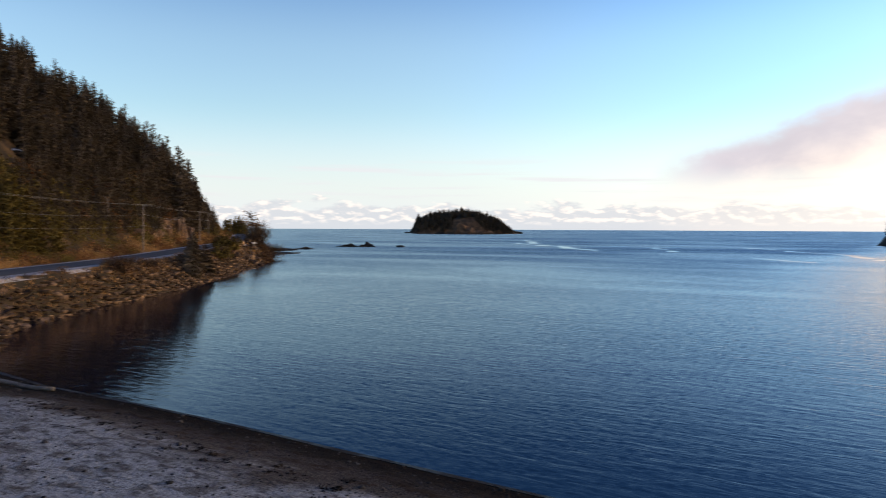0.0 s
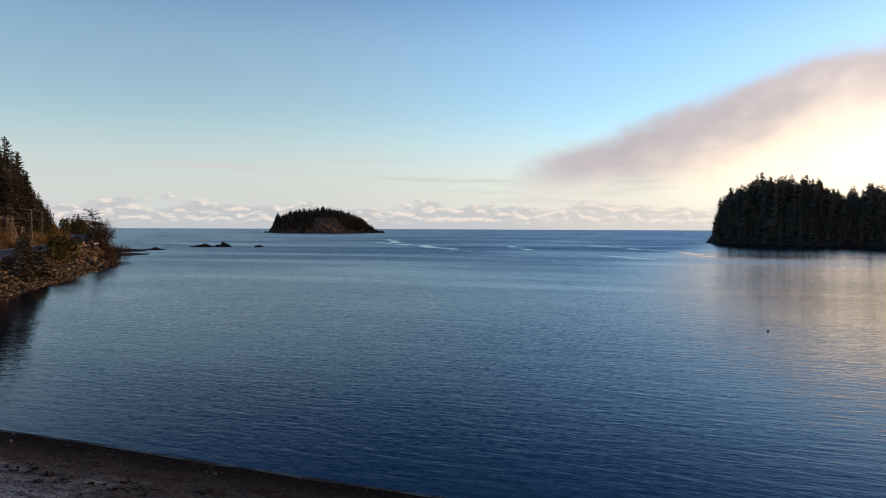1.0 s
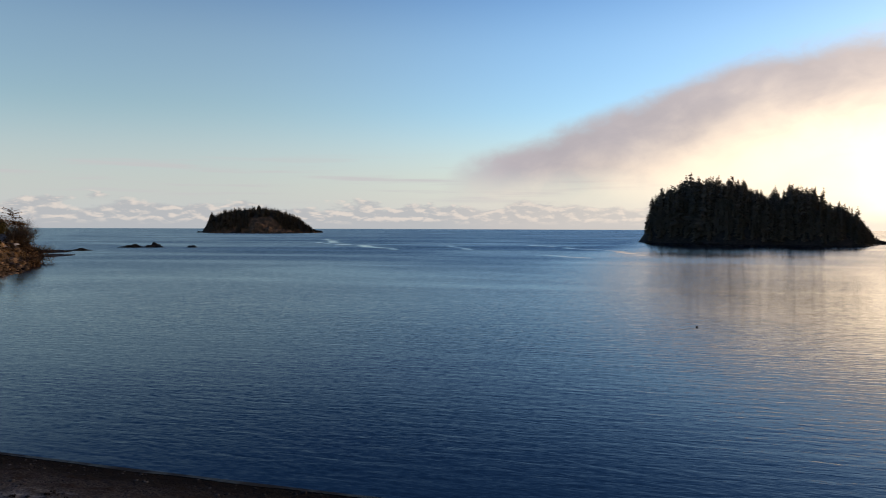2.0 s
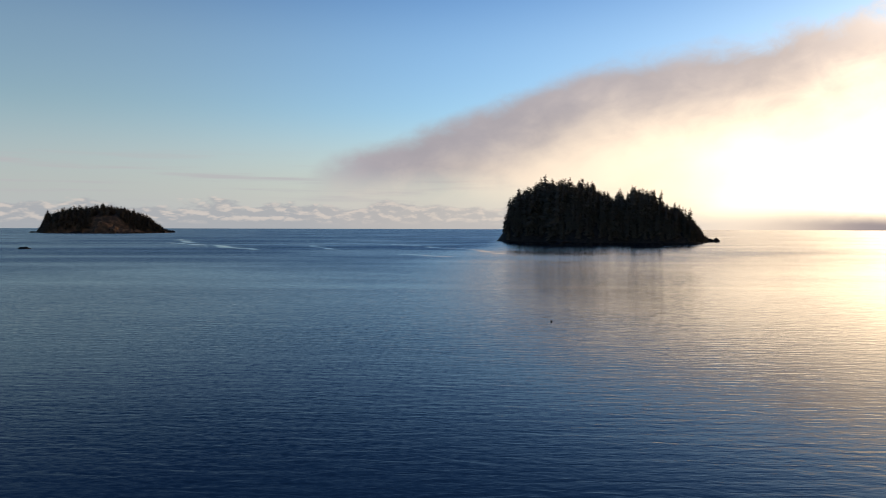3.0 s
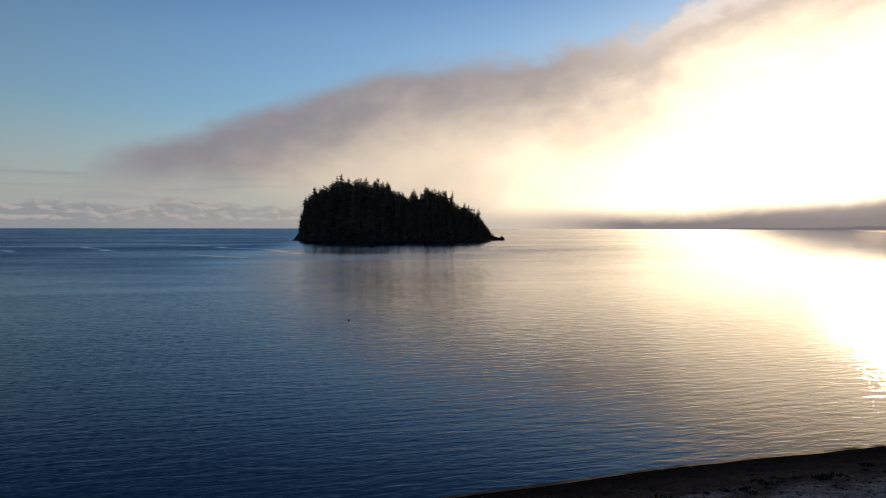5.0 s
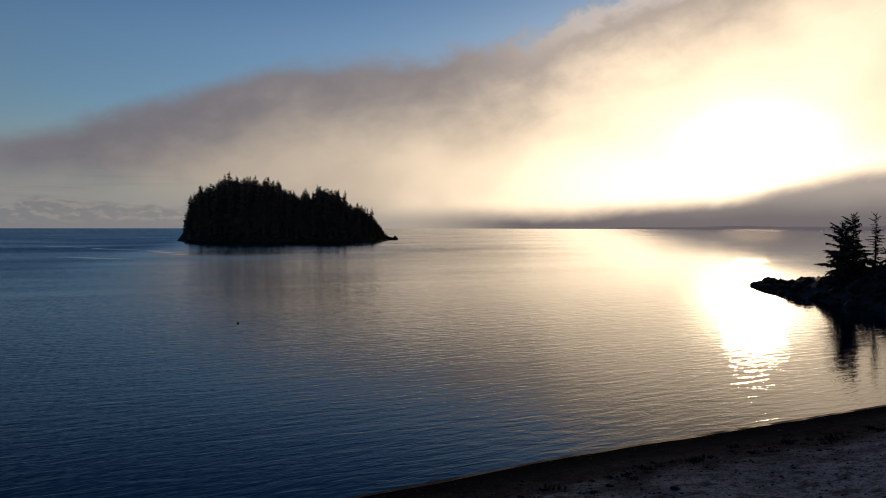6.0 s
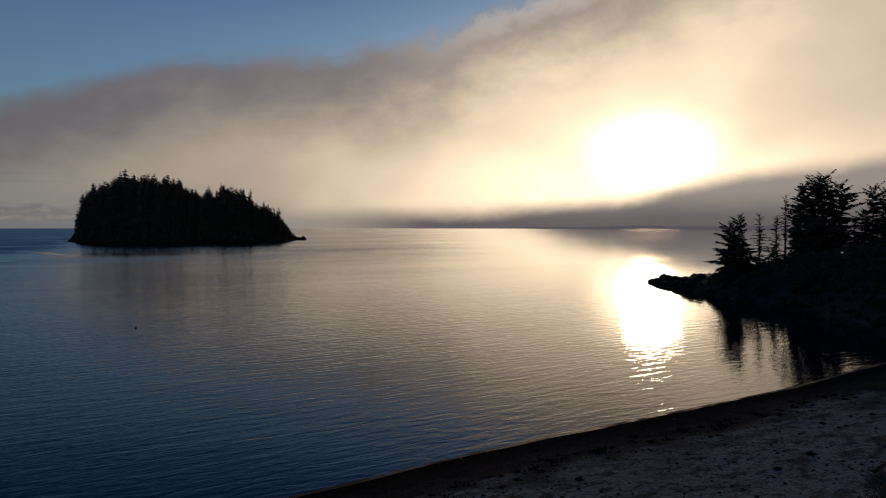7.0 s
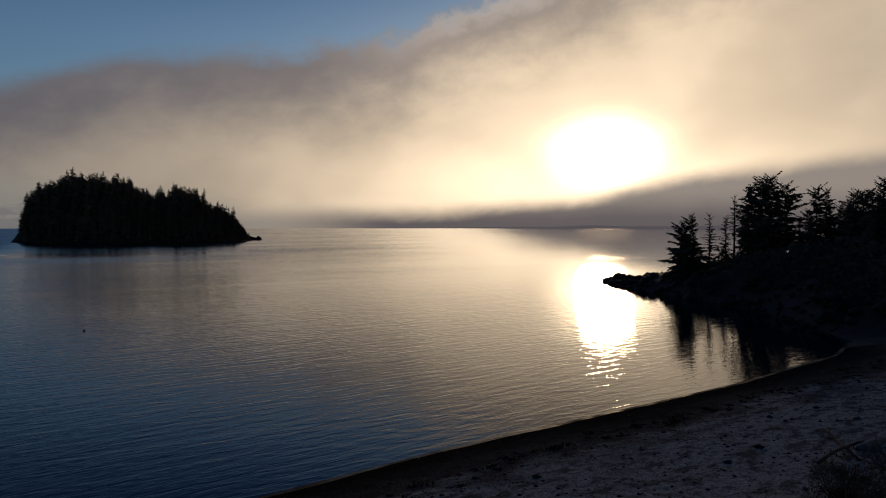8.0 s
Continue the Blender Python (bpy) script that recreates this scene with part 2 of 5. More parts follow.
def water_build(n, b):
    p = place(n)
    sep = n.t.nodes.new("ShaderNodeSeparateXYZ")
    n.put(sep.inputs[0], p)
    x, y, _ = sep.outputs
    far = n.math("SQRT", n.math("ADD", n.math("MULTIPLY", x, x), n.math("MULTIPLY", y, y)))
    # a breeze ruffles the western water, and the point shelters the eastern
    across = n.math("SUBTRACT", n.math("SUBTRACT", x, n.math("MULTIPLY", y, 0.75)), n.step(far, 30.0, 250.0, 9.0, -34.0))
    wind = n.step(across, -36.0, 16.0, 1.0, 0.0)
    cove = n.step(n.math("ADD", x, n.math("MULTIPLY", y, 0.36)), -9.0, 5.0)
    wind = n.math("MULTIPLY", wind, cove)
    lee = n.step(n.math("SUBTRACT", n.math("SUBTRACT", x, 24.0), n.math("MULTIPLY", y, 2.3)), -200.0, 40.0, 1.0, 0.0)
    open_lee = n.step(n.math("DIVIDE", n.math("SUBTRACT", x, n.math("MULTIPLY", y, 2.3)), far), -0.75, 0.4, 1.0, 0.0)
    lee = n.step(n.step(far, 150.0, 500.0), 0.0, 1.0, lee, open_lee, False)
    # ripples run along the beach
    turned = n.turn(p, 30.0)
    small = n.noise(n.scaled(turned, 0.50, 1.7), 1.0, 3.0, 0.5, 0.5)
    tiny = n.noise(n.scaled(n.turn(p, 12.0), 3.2, 7.0), 1.0, 2.0, 0.5, 0.4)
    swell = n.noise(n.scaled(turned, 0.10, 0.36), 1.0, 2.0, 0.5, 0.4)
    calm = n.noise(n.scaled(turned, 0.006, 0.020), 1.0, 4.0, 0.6, 0.6)
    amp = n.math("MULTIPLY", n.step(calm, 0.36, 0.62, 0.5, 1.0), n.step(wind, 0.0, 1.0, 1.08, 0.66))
    # smooth lanes
    drift = n.t.nodes.new("ShaderNodeTexNoise")
    n.fill(drift, {"Vector": p, "Scale": 0.02, "Detail": 3.0})
    bend = n.t.nodes.new("ShaderNodeVectorMath")
    bend.operation = "MULTIPLY_ADD"
    n.fill(bend, {"i0": drift.outputs["Color"], "i1": (30.0, 30.0, 0.0), "i2": p})
    slick = 0.0
    for ax, ay, bx, by in SLICKS:
        slick = n.math("MAXIMUM", slick, n.lane(bend.outputs[0], (ax + 15, ay + 15), (bx + 15, by + 15), 0.5, 5.0))
    slick = n.math("MULTIPLY", slick, n.step(n.noise(p, 0.05, 3.0), 0.36, 0.52))
    amp = n.math("MULTIPLY", amp, n.step(slick, 0.0, 1.0, 1.0, 0.2))
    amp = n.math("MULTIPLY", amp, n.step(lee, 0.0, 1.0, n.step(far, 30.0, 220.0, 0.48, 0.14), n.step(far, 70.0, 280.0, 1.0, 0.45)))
    h = n.math("ADD", n.math("MULTIPLY", small, n.math("MULTIPLY", amp, 0.058)), n.math("MULTIPLY", swell, n.math("MULTIPLY", amp, 0.035)))
    h = n.math("ADD", h, n.math("MULTIPLY", tiny, n.math("MULTIPLY", amp, 0.006)))
    relief = n.add("ShaderNodeBump", Height=h, Strength=1.0, Distance=1.0)
    # slopes of the waves too small to see singly, steeper on the faces that run in to the shore
    tex = n.t.nodes.new("ShaderNodeTexNoise")
    n.fill(tex, {"Vector": n.scaled(turned, 1.3, 2.7), "Scale": 1.0, "Detail": 2.0, "Roughness": 0.5})
    chop = n.t.nodes.new("ShaderNodeSeparateColor")
    n.put(chop.inputs[0], tex.outputs["Color"])
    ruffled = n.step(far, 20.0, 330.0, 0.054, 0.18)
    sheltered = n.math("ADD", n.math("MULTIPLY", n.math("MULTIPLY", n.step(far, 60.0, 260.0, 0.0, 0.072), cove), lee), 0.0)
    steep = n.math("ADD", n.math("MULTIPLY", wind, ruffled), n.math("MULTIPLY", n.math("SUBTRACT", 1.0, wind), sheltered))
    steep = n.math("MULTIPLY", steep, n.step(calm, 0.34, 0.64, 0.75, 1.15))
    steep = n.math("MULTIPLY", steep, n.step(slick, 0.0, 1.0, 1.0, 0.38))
    face = n.math("MULTIPLY", steep, n.math("ADD", 0.6, n.math("MULTIPLY", n.math("ABSOLUTE", n.math("SUBTRACT", chop.outputs[0], 0.5)), 5.0)))
    side = n.math("MULTIPLY", n.math("SUBTRACT", chop.outputs[1], 0.5), steep)
    sx = n.math("ADD", n.math("MULTIPLY", face, -0.52), n.math("MULTIPLY", side, 0.85))
    sy = n.math("ADD", n.math("MULTIPLY", face, -0.85), n.math("MULTIPLY", side, -0.52))
    add = n.t.nodes.new("ShaderNodeVectorMath")
    add.operation = "ADD"
    n.fill(add, {"i0": relief, "i1": n.vec(sx, sy, 0.0)})
    unit = n.t.nodes.new("ShaderNodeVectorMath")
    unit.operation = "NORMALIZE"
    n.put(unit.inputs[0], add.outputs[0])
    n.put(b.inputs["Normal"], unit.outputs[0])
    n.put(b.inputs["Base Color"], (0.0005, 0.005, 0.013))
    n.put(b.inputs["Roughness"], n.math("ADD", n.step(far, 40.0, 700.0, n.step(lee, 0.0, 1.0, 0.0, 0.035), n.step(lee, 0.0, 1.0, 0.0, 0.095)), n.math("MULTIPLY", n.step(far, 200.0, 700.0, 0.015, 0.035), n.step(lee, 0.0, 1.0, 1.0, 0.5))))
    b.inputs["IOR"].default_value = 1.33
    b.inputs["Specular IOR Level"].default_value = 0.5


def beach_build(n, b):
    p = place(n)
    sep = n.t.nodes.new("ShaderNodeSeparateXYZ")
    n.put(sep.inputs[0], p)
    z = sep.outputs[2]
    line = n.turn(p, 28.4)
    big, mid, fine = n.noise(n.scaled(line, 0.16, 0.30), 1.0, 5.0, 0.6, 0.8), n.noise(n.scaled(line, 0.9, 1.5), 1.0, 5.0, 0.62, 0.3), n.noise(p, 11.0, 5.0, 0.7)
    tread = n.noise(n.scaled(line, 2.8, 3.6), 1.0, 4.0, 0.6, 0.2)
    sand = n.mix(n.step(fine, 0.35, 0.7), (0.042, 0.036, 0.031), (0.135, 0.115, 0.097))
    sand = n.mix(n.step(mid, 0.45, 0.7), sand, (0.050, 0.034, 0.023))
    wet = n.math("SUBTRACT", 1.0, n.step(n.math("ADD", z, n.math("MULTIPLY", n.math("SUBTRACT", big, 0.5), 0.4)), 0.05, 0.70))
    col = n.mix(n.math("MULTIPLY", wet, 0.95), sand, (0.018, 0.015, 0.0125))
    # frost above the berm, with bare shingle and stones showing through
    edge = n.math("ADD", z, n.math("ADD", n.math("MULTIPLY", n.math("SUBTRACT", big, 0.5), 1.5), n.math("MULTIPLY", n.math("SUBTRACT", mid, 0.5), 0.5)))
    frost = n.math("MULTIPLY", n.step(edge, 0.62, 1.05), n.step(mid, 0.47, 0.62, 1.0, 0.3))
    frost = n.math("MULTIPLY", frost, n.step(tread, 0.36, 0.50, 0.45, 1.0))
    frost = n.math("MULTIPLY", frost, n.step(fine, 0.36, 0.52, 0.35, 1.0))
    col = n.mix(n.math("MULTIPLY", frost, 0.95), col, (0.35, 0.35, 0.335))
    n.put(b.inputs["Base Color"], col)
    n.put(b.inputs["Roughness"], n.step(wet, 0.0, 1.0, 1.0, 0.9))
    bump(n, b, n.math("ADD", n.math("MULTIPLY", fine, 0.25), n.math("ADD", mid, n.math("MULTIPLY", tread, 0.7))), 1.0, 0.30)


def road_build(n, b):
    p = place(n)
    col = n.mix(n.noise(p, 0.35, 5.0), (0.085, 0.080, 0.075), (0.14, 0.135, 0.13))
    n.put(b.inputs["Base Color"], n.mix(n.step(n.noise(p, 14.0, 3.0), 0.45, 0.75), col, (0.08, 0.08, 0.08)))
    bump(n, b, n.noise(p, 30.0, 3.0), 0.4, 0.02)


M_WATER = material("sea_water", water_build)
M_BEACH = material("shingle_with_frost", beach_build, 0.9, 0.0)
M_ROAD = material("asphalt", road_build, 1.0, 0.0)
M_SLOPE = mottled("hillside_litter", (0.034, 0.026, 0.014), (0.075, 0.046, 0.022), (0.022, 0.022, 0.010), 0.25)
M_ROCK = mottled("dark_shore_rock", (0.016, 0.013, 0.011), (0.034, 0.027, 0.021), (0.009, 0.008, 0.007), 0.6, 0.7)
M_CLIFF = mottled("brown_rock_cut", (0.17, 0.10, 0.058), (0.075, 0.053, 0.038), (0.30, 0.19, 0.115), 0.6, 0.85, 0.9, 0.4)
M_RIPRAP = mottled("blasted_rock", (0.044, 0.031, 0.024), (0.165, 0.104, 0.058), (0.012, 0.010, 0.009), 1.3, 0.9, 0.6, 0.08, 0.75)
M_ISLE = mottled("island_rock", (0.055, 0.038, 0.026), (0.15, 0.090, 0.054), (0.03, 0.024, 0.020), 0.12, 0.85, 0.8, 0.6)
M_SHOULDER = mottled("frosted_gravel", (0.34, 0.33, 0.33), (0.22, 0.20, 0.18), (0.45, 0.45, 0.46), 1.2)
M_GRASS = leafy("dry_grass", (0.21, 0.12, 0.046), (0.38, 0.215, 0.083))
M_NEEDLE = leafy("spruce_needles", (0.092, 0.072, 0.052), (0.120, 0.094, 0.064))
M_SCRUB = leafy("brown_twigs", (0.060, 0.036, 0.020), (0.150, 0.080, 0.038))
M_OLIVE = leafy("olive_leaves", (0.055, 0.046, 0.016), (0.16, 0.115, 0.032))
M_BARK = mottled("bark", (0.05, 0.036, 0.026), (0.09, 0.065, 0.048), (0.03, 0.024, 0.02), 2.0)
M_WOOD = mottled("weathered_timber", (0.11, 0.10, 0.09), (0.17, 0.155, 0.14), (0.07, 0.06, 0.055), 2.5)
M_POLE = mottled("grey_pole_timber", (0.17, 0.14, 0.11), (0.24, 0.20, 0.16), (0.10, 0.08, 0.07), 2.0)
M_WIRE = mottled("aluminium_cable", (0.22, 0.21, 0.20), (0.28, 0.27, 0.26), (0.18, 0.17, 0.17), 1.0, 0.45)
M_SNOW = mottled("old_snow", (0.48, 0.50, 0.54), (0.62, 0.64, 0.68), (0.22, 0.22, 0.22), 1.0)
M_RUST = leafy("rust_bracken", (0.13, 0.058, 0.024), (0.25, 0.115, 0.046))
M_PEBBLE = mottled("beach_stone", (0.024, 0.021, 0.019), (0.055, 0.050, 0.045), (0.015, 0.014, 0.013), 3.0, 0.9, 0.4, 0.02, 0.5)
M_WEED = leafy("dried_seaweed", (0.012, 0.009, 0.007), (0.035, 0.024, 0.017))


def haze_glow_build(n, b):
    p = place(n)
    # emission stands in for the pale haze in front of the far land
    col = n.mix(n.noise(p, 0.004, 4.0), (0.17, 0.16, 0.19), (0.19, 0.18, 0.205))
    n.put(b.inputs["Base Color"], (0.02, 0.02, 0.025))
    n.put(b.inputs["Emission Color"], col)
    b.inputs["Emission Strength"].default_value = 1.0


M_HAZE_GLOW = material("far_land_haze_glow", haze_glow_build)


def swash_build(n, b):
    p = place(n)
    n.put(b.inputs["Base Color"], n.mix(n.noise(p, 3.0, 3.0), (0.010, 0.009, 0.008), (0.025, 0.021, 0.018)))
    n.put(b.inputs["Roughness"], n.step(n.noise(p, 0.5, 4.0), 0.40, 0.62, 0.55, 0.95))
    bump(n, b, n.noise(p, 9.0, 4.0), 0.35, 0.03)


M_SWASH = material("wet_sand_film", swash_build, 0.4, 0.16)

# ---- building blocks ----


def mesh_object(name, verts, faces, mat, parent=None, label="", smooth=False):
    me = bpy.data.meshes.new(name)
    if isinstance(faces, np.ndarray):
        n, k = faces.shape
        me.vertices.add(len(verts))
        me.vertices.foreach_set("co", np.asarray(verts, np.float32).ravel())
        me.loops.add(n * k)
        me.loops.foreach_set("vertex_index", faces.astype(np.int32).ravel())
        me.polygons.add(n)
        me.polygons.foreach_set("loop_start", np.arange(0, n * k, k, dtype=np.int32))
        me.polygons.foreach_set("loop_total", np.full(n, k, dtype=np.int32))
        me.update(calc_edges=True)
    else:
        me.from_pydata([tuple(map(float, v)) for v in verts], [], [tuple(map(int, f)) for f in faces])
    me.materials.append(mat)
    if smooth:
        me.polygons.foreach_set("use_smooth", [True] * len(me.polygons))
    me.update()
    ob = new(name, me)
    if parent:
        ob.parent = parent
    return tagged(ob, label)


def part(name, bm, mat, parent, label=""):
    me = bpy.data.meshes.new(name)
    bm.to_mesh(me)
    bm.free()
    me.materials.append(mat)
    ob = new(name, me)
    ob.parent = parent
    return tagged(ob, label)


def empty(name, label, category, group="", kind="", at=(0, 0, 0)):
    ob = new(name)
    ob.location = at
    return tagged(ob, label, category, group, kind)


def smoothstep(a, b, v):
    s = np.clip((np.asarray(v, float) - a) / (b - a), 0, 1)
    return s * s * (3 - 2 * s)


def lattice(ix, iy, seed):
    h = np.sin(ix * 127.1 + iy * 311.7 + seed * 74.7) * 43758.5453
    return h - np.floor(h)


def value_noise(x, y, seed=0):
    ix, iy = np.floor(x), np.floor(y)
    fx, fy = x - ix, y - iy
    fx, fy = fx * fx * (3 - 2 * fx), fy * fy * (3 - 2 * fy)
    a, b = lattice(ix, iy, seed), lattice(ix + 1, iy, seed)
    c, d = lattice(ix, iy + 1, seed), lattice(ix + 1, iy + 1, seed)
    return (a * (1 - fx) + b * fx) * (1 - fy) + (c * (1 - fx) + d * fx) * fy - 0.5


def rough_noise(x, y, size, octaves=4, seed=0):
    x, y = np.asarray(x, float) / size, np.asarray(y, float) / size
    out, amp = 0, 1.0
    for k in range(octaves):
        out = out + amp * value_noise(x + 17.3 * k, y - 9.1 * k, seed + k)
        x, y, amp = x * 2.03, y * 2.03, amp * 0.5
    return out


# ---- the lie of the land ----
COAST = [(-900, 640), (-210, 420), (-108, 350), (-80, 318), (-64, 262), (-54, 215), (-47.5, 177), (-44, 140), (-42.5, 116), (-42, 97),
         (-43, 85), (-42.2, 70), (-38, 58), (-31.5, 48), (-25, 43.2), (-18.9, 39.8), (-11.6, 35.4), (-5.8, 31.6), (3.5, 25.7),
         (11, 21.2), (19.5, 17.2), (28, 13.3), (36, 8.8), (47.4, 2.6), (61.6, -3.8), (70, -5.5), (77, -3), (92, 4), (103, 13),
         (116, 23), (127, 29.5), (131, 29), (134, 18), (141, -8), (160, -50), (230, -110), (900, -240), (900, -900), (-900, -900)]
ROAD = [(-50.5, 20, 4.3), (-50.5, 55, 4.4), (-51, 75, 4.5), (-52.3, 95, 4.5), (-54, 118, 4.5), (-55.5, 140, 4.8), (-57.2, 165, 5.2), (-60.5, 205, 5.6),
        (-64.5, 225, 6.2), (-71, 248, 7.2), (-82, 280, 7.6), (-100, 330, 7.0), (-140, 385, 6.5)]


def inland(x, y):
    """Metres from the waterline, positive on land."""
    x, y = np.asarray(x, float), np.asarray(y, float)
    best, inside = np.full(x.shape, 1e9), np.zeros(x.shape, bool)
    for (ax, ay), (bx, by) in zip(COAST, COAST[1:] + COAST[:1]):
        dx, dy = bx - ax, by - ay
        k = np.clip(((x - ax) * dx + (y - ay) * dy) / (dx * dx + dy * dy), 0, 1)
        best = np.minimum(best, np.hypot(x - ax - k * dx, y - ay - k * dy))
        if ay != by:
            inside ^= ((ay > y) != (by > y)) & (x < dx * (y - ay) / dy + ax)
    return np.where(inside, best, -best)


def road_x(y):
    return np.interp(y, [r[1] for r in ROAD], [r[0] for r in ROAD])


def road_z(y):
    return np.interp(y, [r[1] for r in ROAD], [r[2] for r in ROAD])


def height(x, y, fine=True):
    """The ground's height: beach, embankment and wooded hill, rocky point."""
    x, y = np.asarray(x, float), np.asarray(y, float)
    s = inland(x, y)
    wob = rough_noise(x, y, 9.0, 4, 3)
    beach = np.where(s < 0, s * 0.17, np.where(s < 6, 0.155 * s, 0.93 + 0.085 * (s - 6))) + wob * 0.16 * smoothstep(1, 7, s)
    beach = np.minimum(beach, 4.2 + 0.02 * s)
    # embankment, road bench, rock cut and hill
    rx, rz = road_x(y), road_z(y)
    west = rx - 6.2 - x
    hill = np.interp(west, [0, 2.5, 7.5, 13, 30, 62, 150, 320], [0, 1.6, 7.5, 14.5, 31, 54, 101, 158])
    hill = hill * (1 - smoothstep(205, 330, y + 0.25 * np.clip(west, 0, 200))) * smoothstep(-60, 20, y)
    hill = hill * (1 + 0.22 * rough_noise(x, y, 28.0, 4, 8)) + smoothstep(0.5, 5, west) * (rough_noise(x, y, 6.0, 3, 5) * 2.4)
    gap = np.maximum(rx + 5.0 - x, 0)
    bank = np.where(s < 0, s * 0.45, np.minimum(rz, s * rz / np.clip(s + (x - rx - 5.2), 3.0, 60)))
    bank = bank * (1 - 0.45 * smoothstep(0, 4, x - rx - 5.2) * smoothstep(160, 195, y))
    bank = np.where(x < rx + 5.2, rz, bank) + np.where(x > rx + 5.0, wob * 0.5, 0.0)
    bank = np.where((s > 0) & (x > rx + 5.0), np.minimum(bank, 0.1 + 1.3 * s), np.where(s < 0, s * 0.45, bank))
    coast = bank + np.where(x < rx, np.maximum(hill, 0), 0) - 0.06 * (gap > 0)
    # rocky point
    crag = np.interp(s, [-40, 0, 1.5, 5, 12, 25, 80], [-14, 0, 1.0, 3.2, 5.6, 7.5, 9.5])
    crag = crag * np.interp(x, [70, 95, 112, 124, 131], [1.0, 1.0, 0.9, 0.6, 0.35]) + rough_noise(x, y, 7.0, 4, 21) * 1.7 * smoothstep(0.3, 5, s)
    left = smoothstep(-31, -41, x) * smoothstep(36, 54, y) + smoothstep(-60, -110, x) * smoothstep(54, 36, y)
    left = np.clip(left, 0, 1)
    right = smoothstep(60, 80, x + 0.3 * np.minimum(y, 0)) 
    z = beach * (1 - left) + coast * left
    return z * (1 - right) + crag * right


def sheet(name, xs, ys, mat, keep=None, parent=None, smooth=True):
    gx, gy = np.meshgrid(xs, ys)
    z = height(gx, gy)
    nx = len(xs)
    verts = np.stack([gx, gy, z], -1).reshape(-1, 3)
    i = np.arange((len(ys) - 1) * (nx - 1))
    a = (i // (nx - 1)) * nx + i % (nx - 1)
    faces = np.stack([a, a + 1, a + nx + 1, a + nx], 1)
    if keep is not None:
        faces = faces[keep(verts[faces].mean(1))]
        used = np.unique(faces)
        back = np.zeros(len(verts), int)
        back[used] = np.arange(len(used))
        verts, faces = verts[used], back[faces]
    return mesh_object(name, verts, faces, mat, parent, smooth=smooth)


# water: one sheet to the horizon
def build_sea():
    rings = np.r_[0, np.geomspace(6, 4985, 60)]
    seg = 128
    verts, faces = [(0, 0, 0)], []
    for r in rings[1:]:
        verts += [(r * math.sin(2 * math.pi * k / seg), r * math.cos(2 * math.pi * k / seg), 0) for k in range(seg)]
    faces += [(0, 1 + (k + 1) % seg, 1 + k) for k in range(seg)]
    for j in range(len(rings) - 2):
        o = 1 + j * seg
        faces += [(o + k, o + (k + 1) % seg, o + seg + (k + 1) % seg, o + seg + k) for k in range(seg)]
    tagged(mesh_object("water", verts, faces, M_WATER, smooth=True), "calm blue sea water with small ripples", "sea", kind="structure")


build_sea()

def build_ground():
    shore = sheet("ground", np.arange(-48, 66.1, 0.5), np.arange(-46, 58, 0.5), M_BEACH,
                  lambda c: inland(c[:, 0], c[:, 1]) > -8)
    tagged(shore, "dark shingle beach with patches of frost", "beach", kind="structure")
    hill = sheet("ground", np.arange(-330, -38, 1.6), np.arange(-60, 420, 2.0), M_SLOPE,
                 lambda c: (inland(c[:, 0], c[:, 1]) > -8) & ~((c[:, 0] > -46.6) & (c[:, 1] < 56.4)) & ~((c[:, 0] > -53.2) & (c[:, 1] > 56) & (c[:, 1] < 190)))
    tagged(hill, "steep hillside with brown litter and undergrowth", "hillside", kind="structure")
    bank = sheet("ground", np.arange(-53.2, -37.5, 0.4), np.arange(56, 190.1, 0.5), M_SLOPE, lambda c: inland(c[:, 0], c[:, 1]) > -8)
    tagged(bank, "brown earth bank between the road and the sea", "bank", kind="structure")
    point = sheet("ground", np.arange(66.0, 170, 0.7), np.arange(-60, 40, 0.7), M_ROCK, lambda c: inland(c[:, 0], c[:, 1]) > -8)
    tagged(point, "dark rocky point jutting into the bay", "headland", kind="structure")
    back = sheet("ground", np.arange(-340, 340, 8.0), np.arange(-400, -45, 8.0), M_SLOPE)
    tagged(back, "wooded ground behind the beach", "ground", kind="structure")
    side = sheet("ground", np.arange(-340, -44, 4.0), np.arange(-64, -56, 4.0), M_SLOPE)
    tagged(side, "wooded ground behind the beach", "ground", kind="structure")
    east = sheet("ground", np.arange(164, 345, 5.0), np.arange(-64, 40, 5.0), M_SLOPE, lambda c: inland(c[:, 0], c[:, 1]) > -12)
    tagged(east, "wooded ground behind the beach", "ground", kind="structure")


build_ground()


def ribbon(name, offsets, zs, mat, label, category, y0=24, y1=372, parent=None):
    """A strip along the road between two offsets to the seaward side."""
    ys = np.arange(y0, y1, 3.0)
    x, z = road_x(ys), road_z(ys)
    t = np.gradient(x, ys)
    nx, ny = 1 / np.hypot(1, t), -t / np.hypot(1, t)
    verts, k = [], len(offsets)
    for i in range(len(ys)):
        verts += [(x[i] + o * nx[i], ys[i] + o * ny[i], z[i] + h) for o, h in zip(offsets, zs)]
    faces = [(i * k + j, i * k + j + 1, (i + 1) * k + j + 1, (i + 1) * k + j) for i in range(len(ys) - 1) for j in range(k - 1)]
    return tagged(mesh_object(name, verts, faces, mat, parent), label, category, kind="structure")


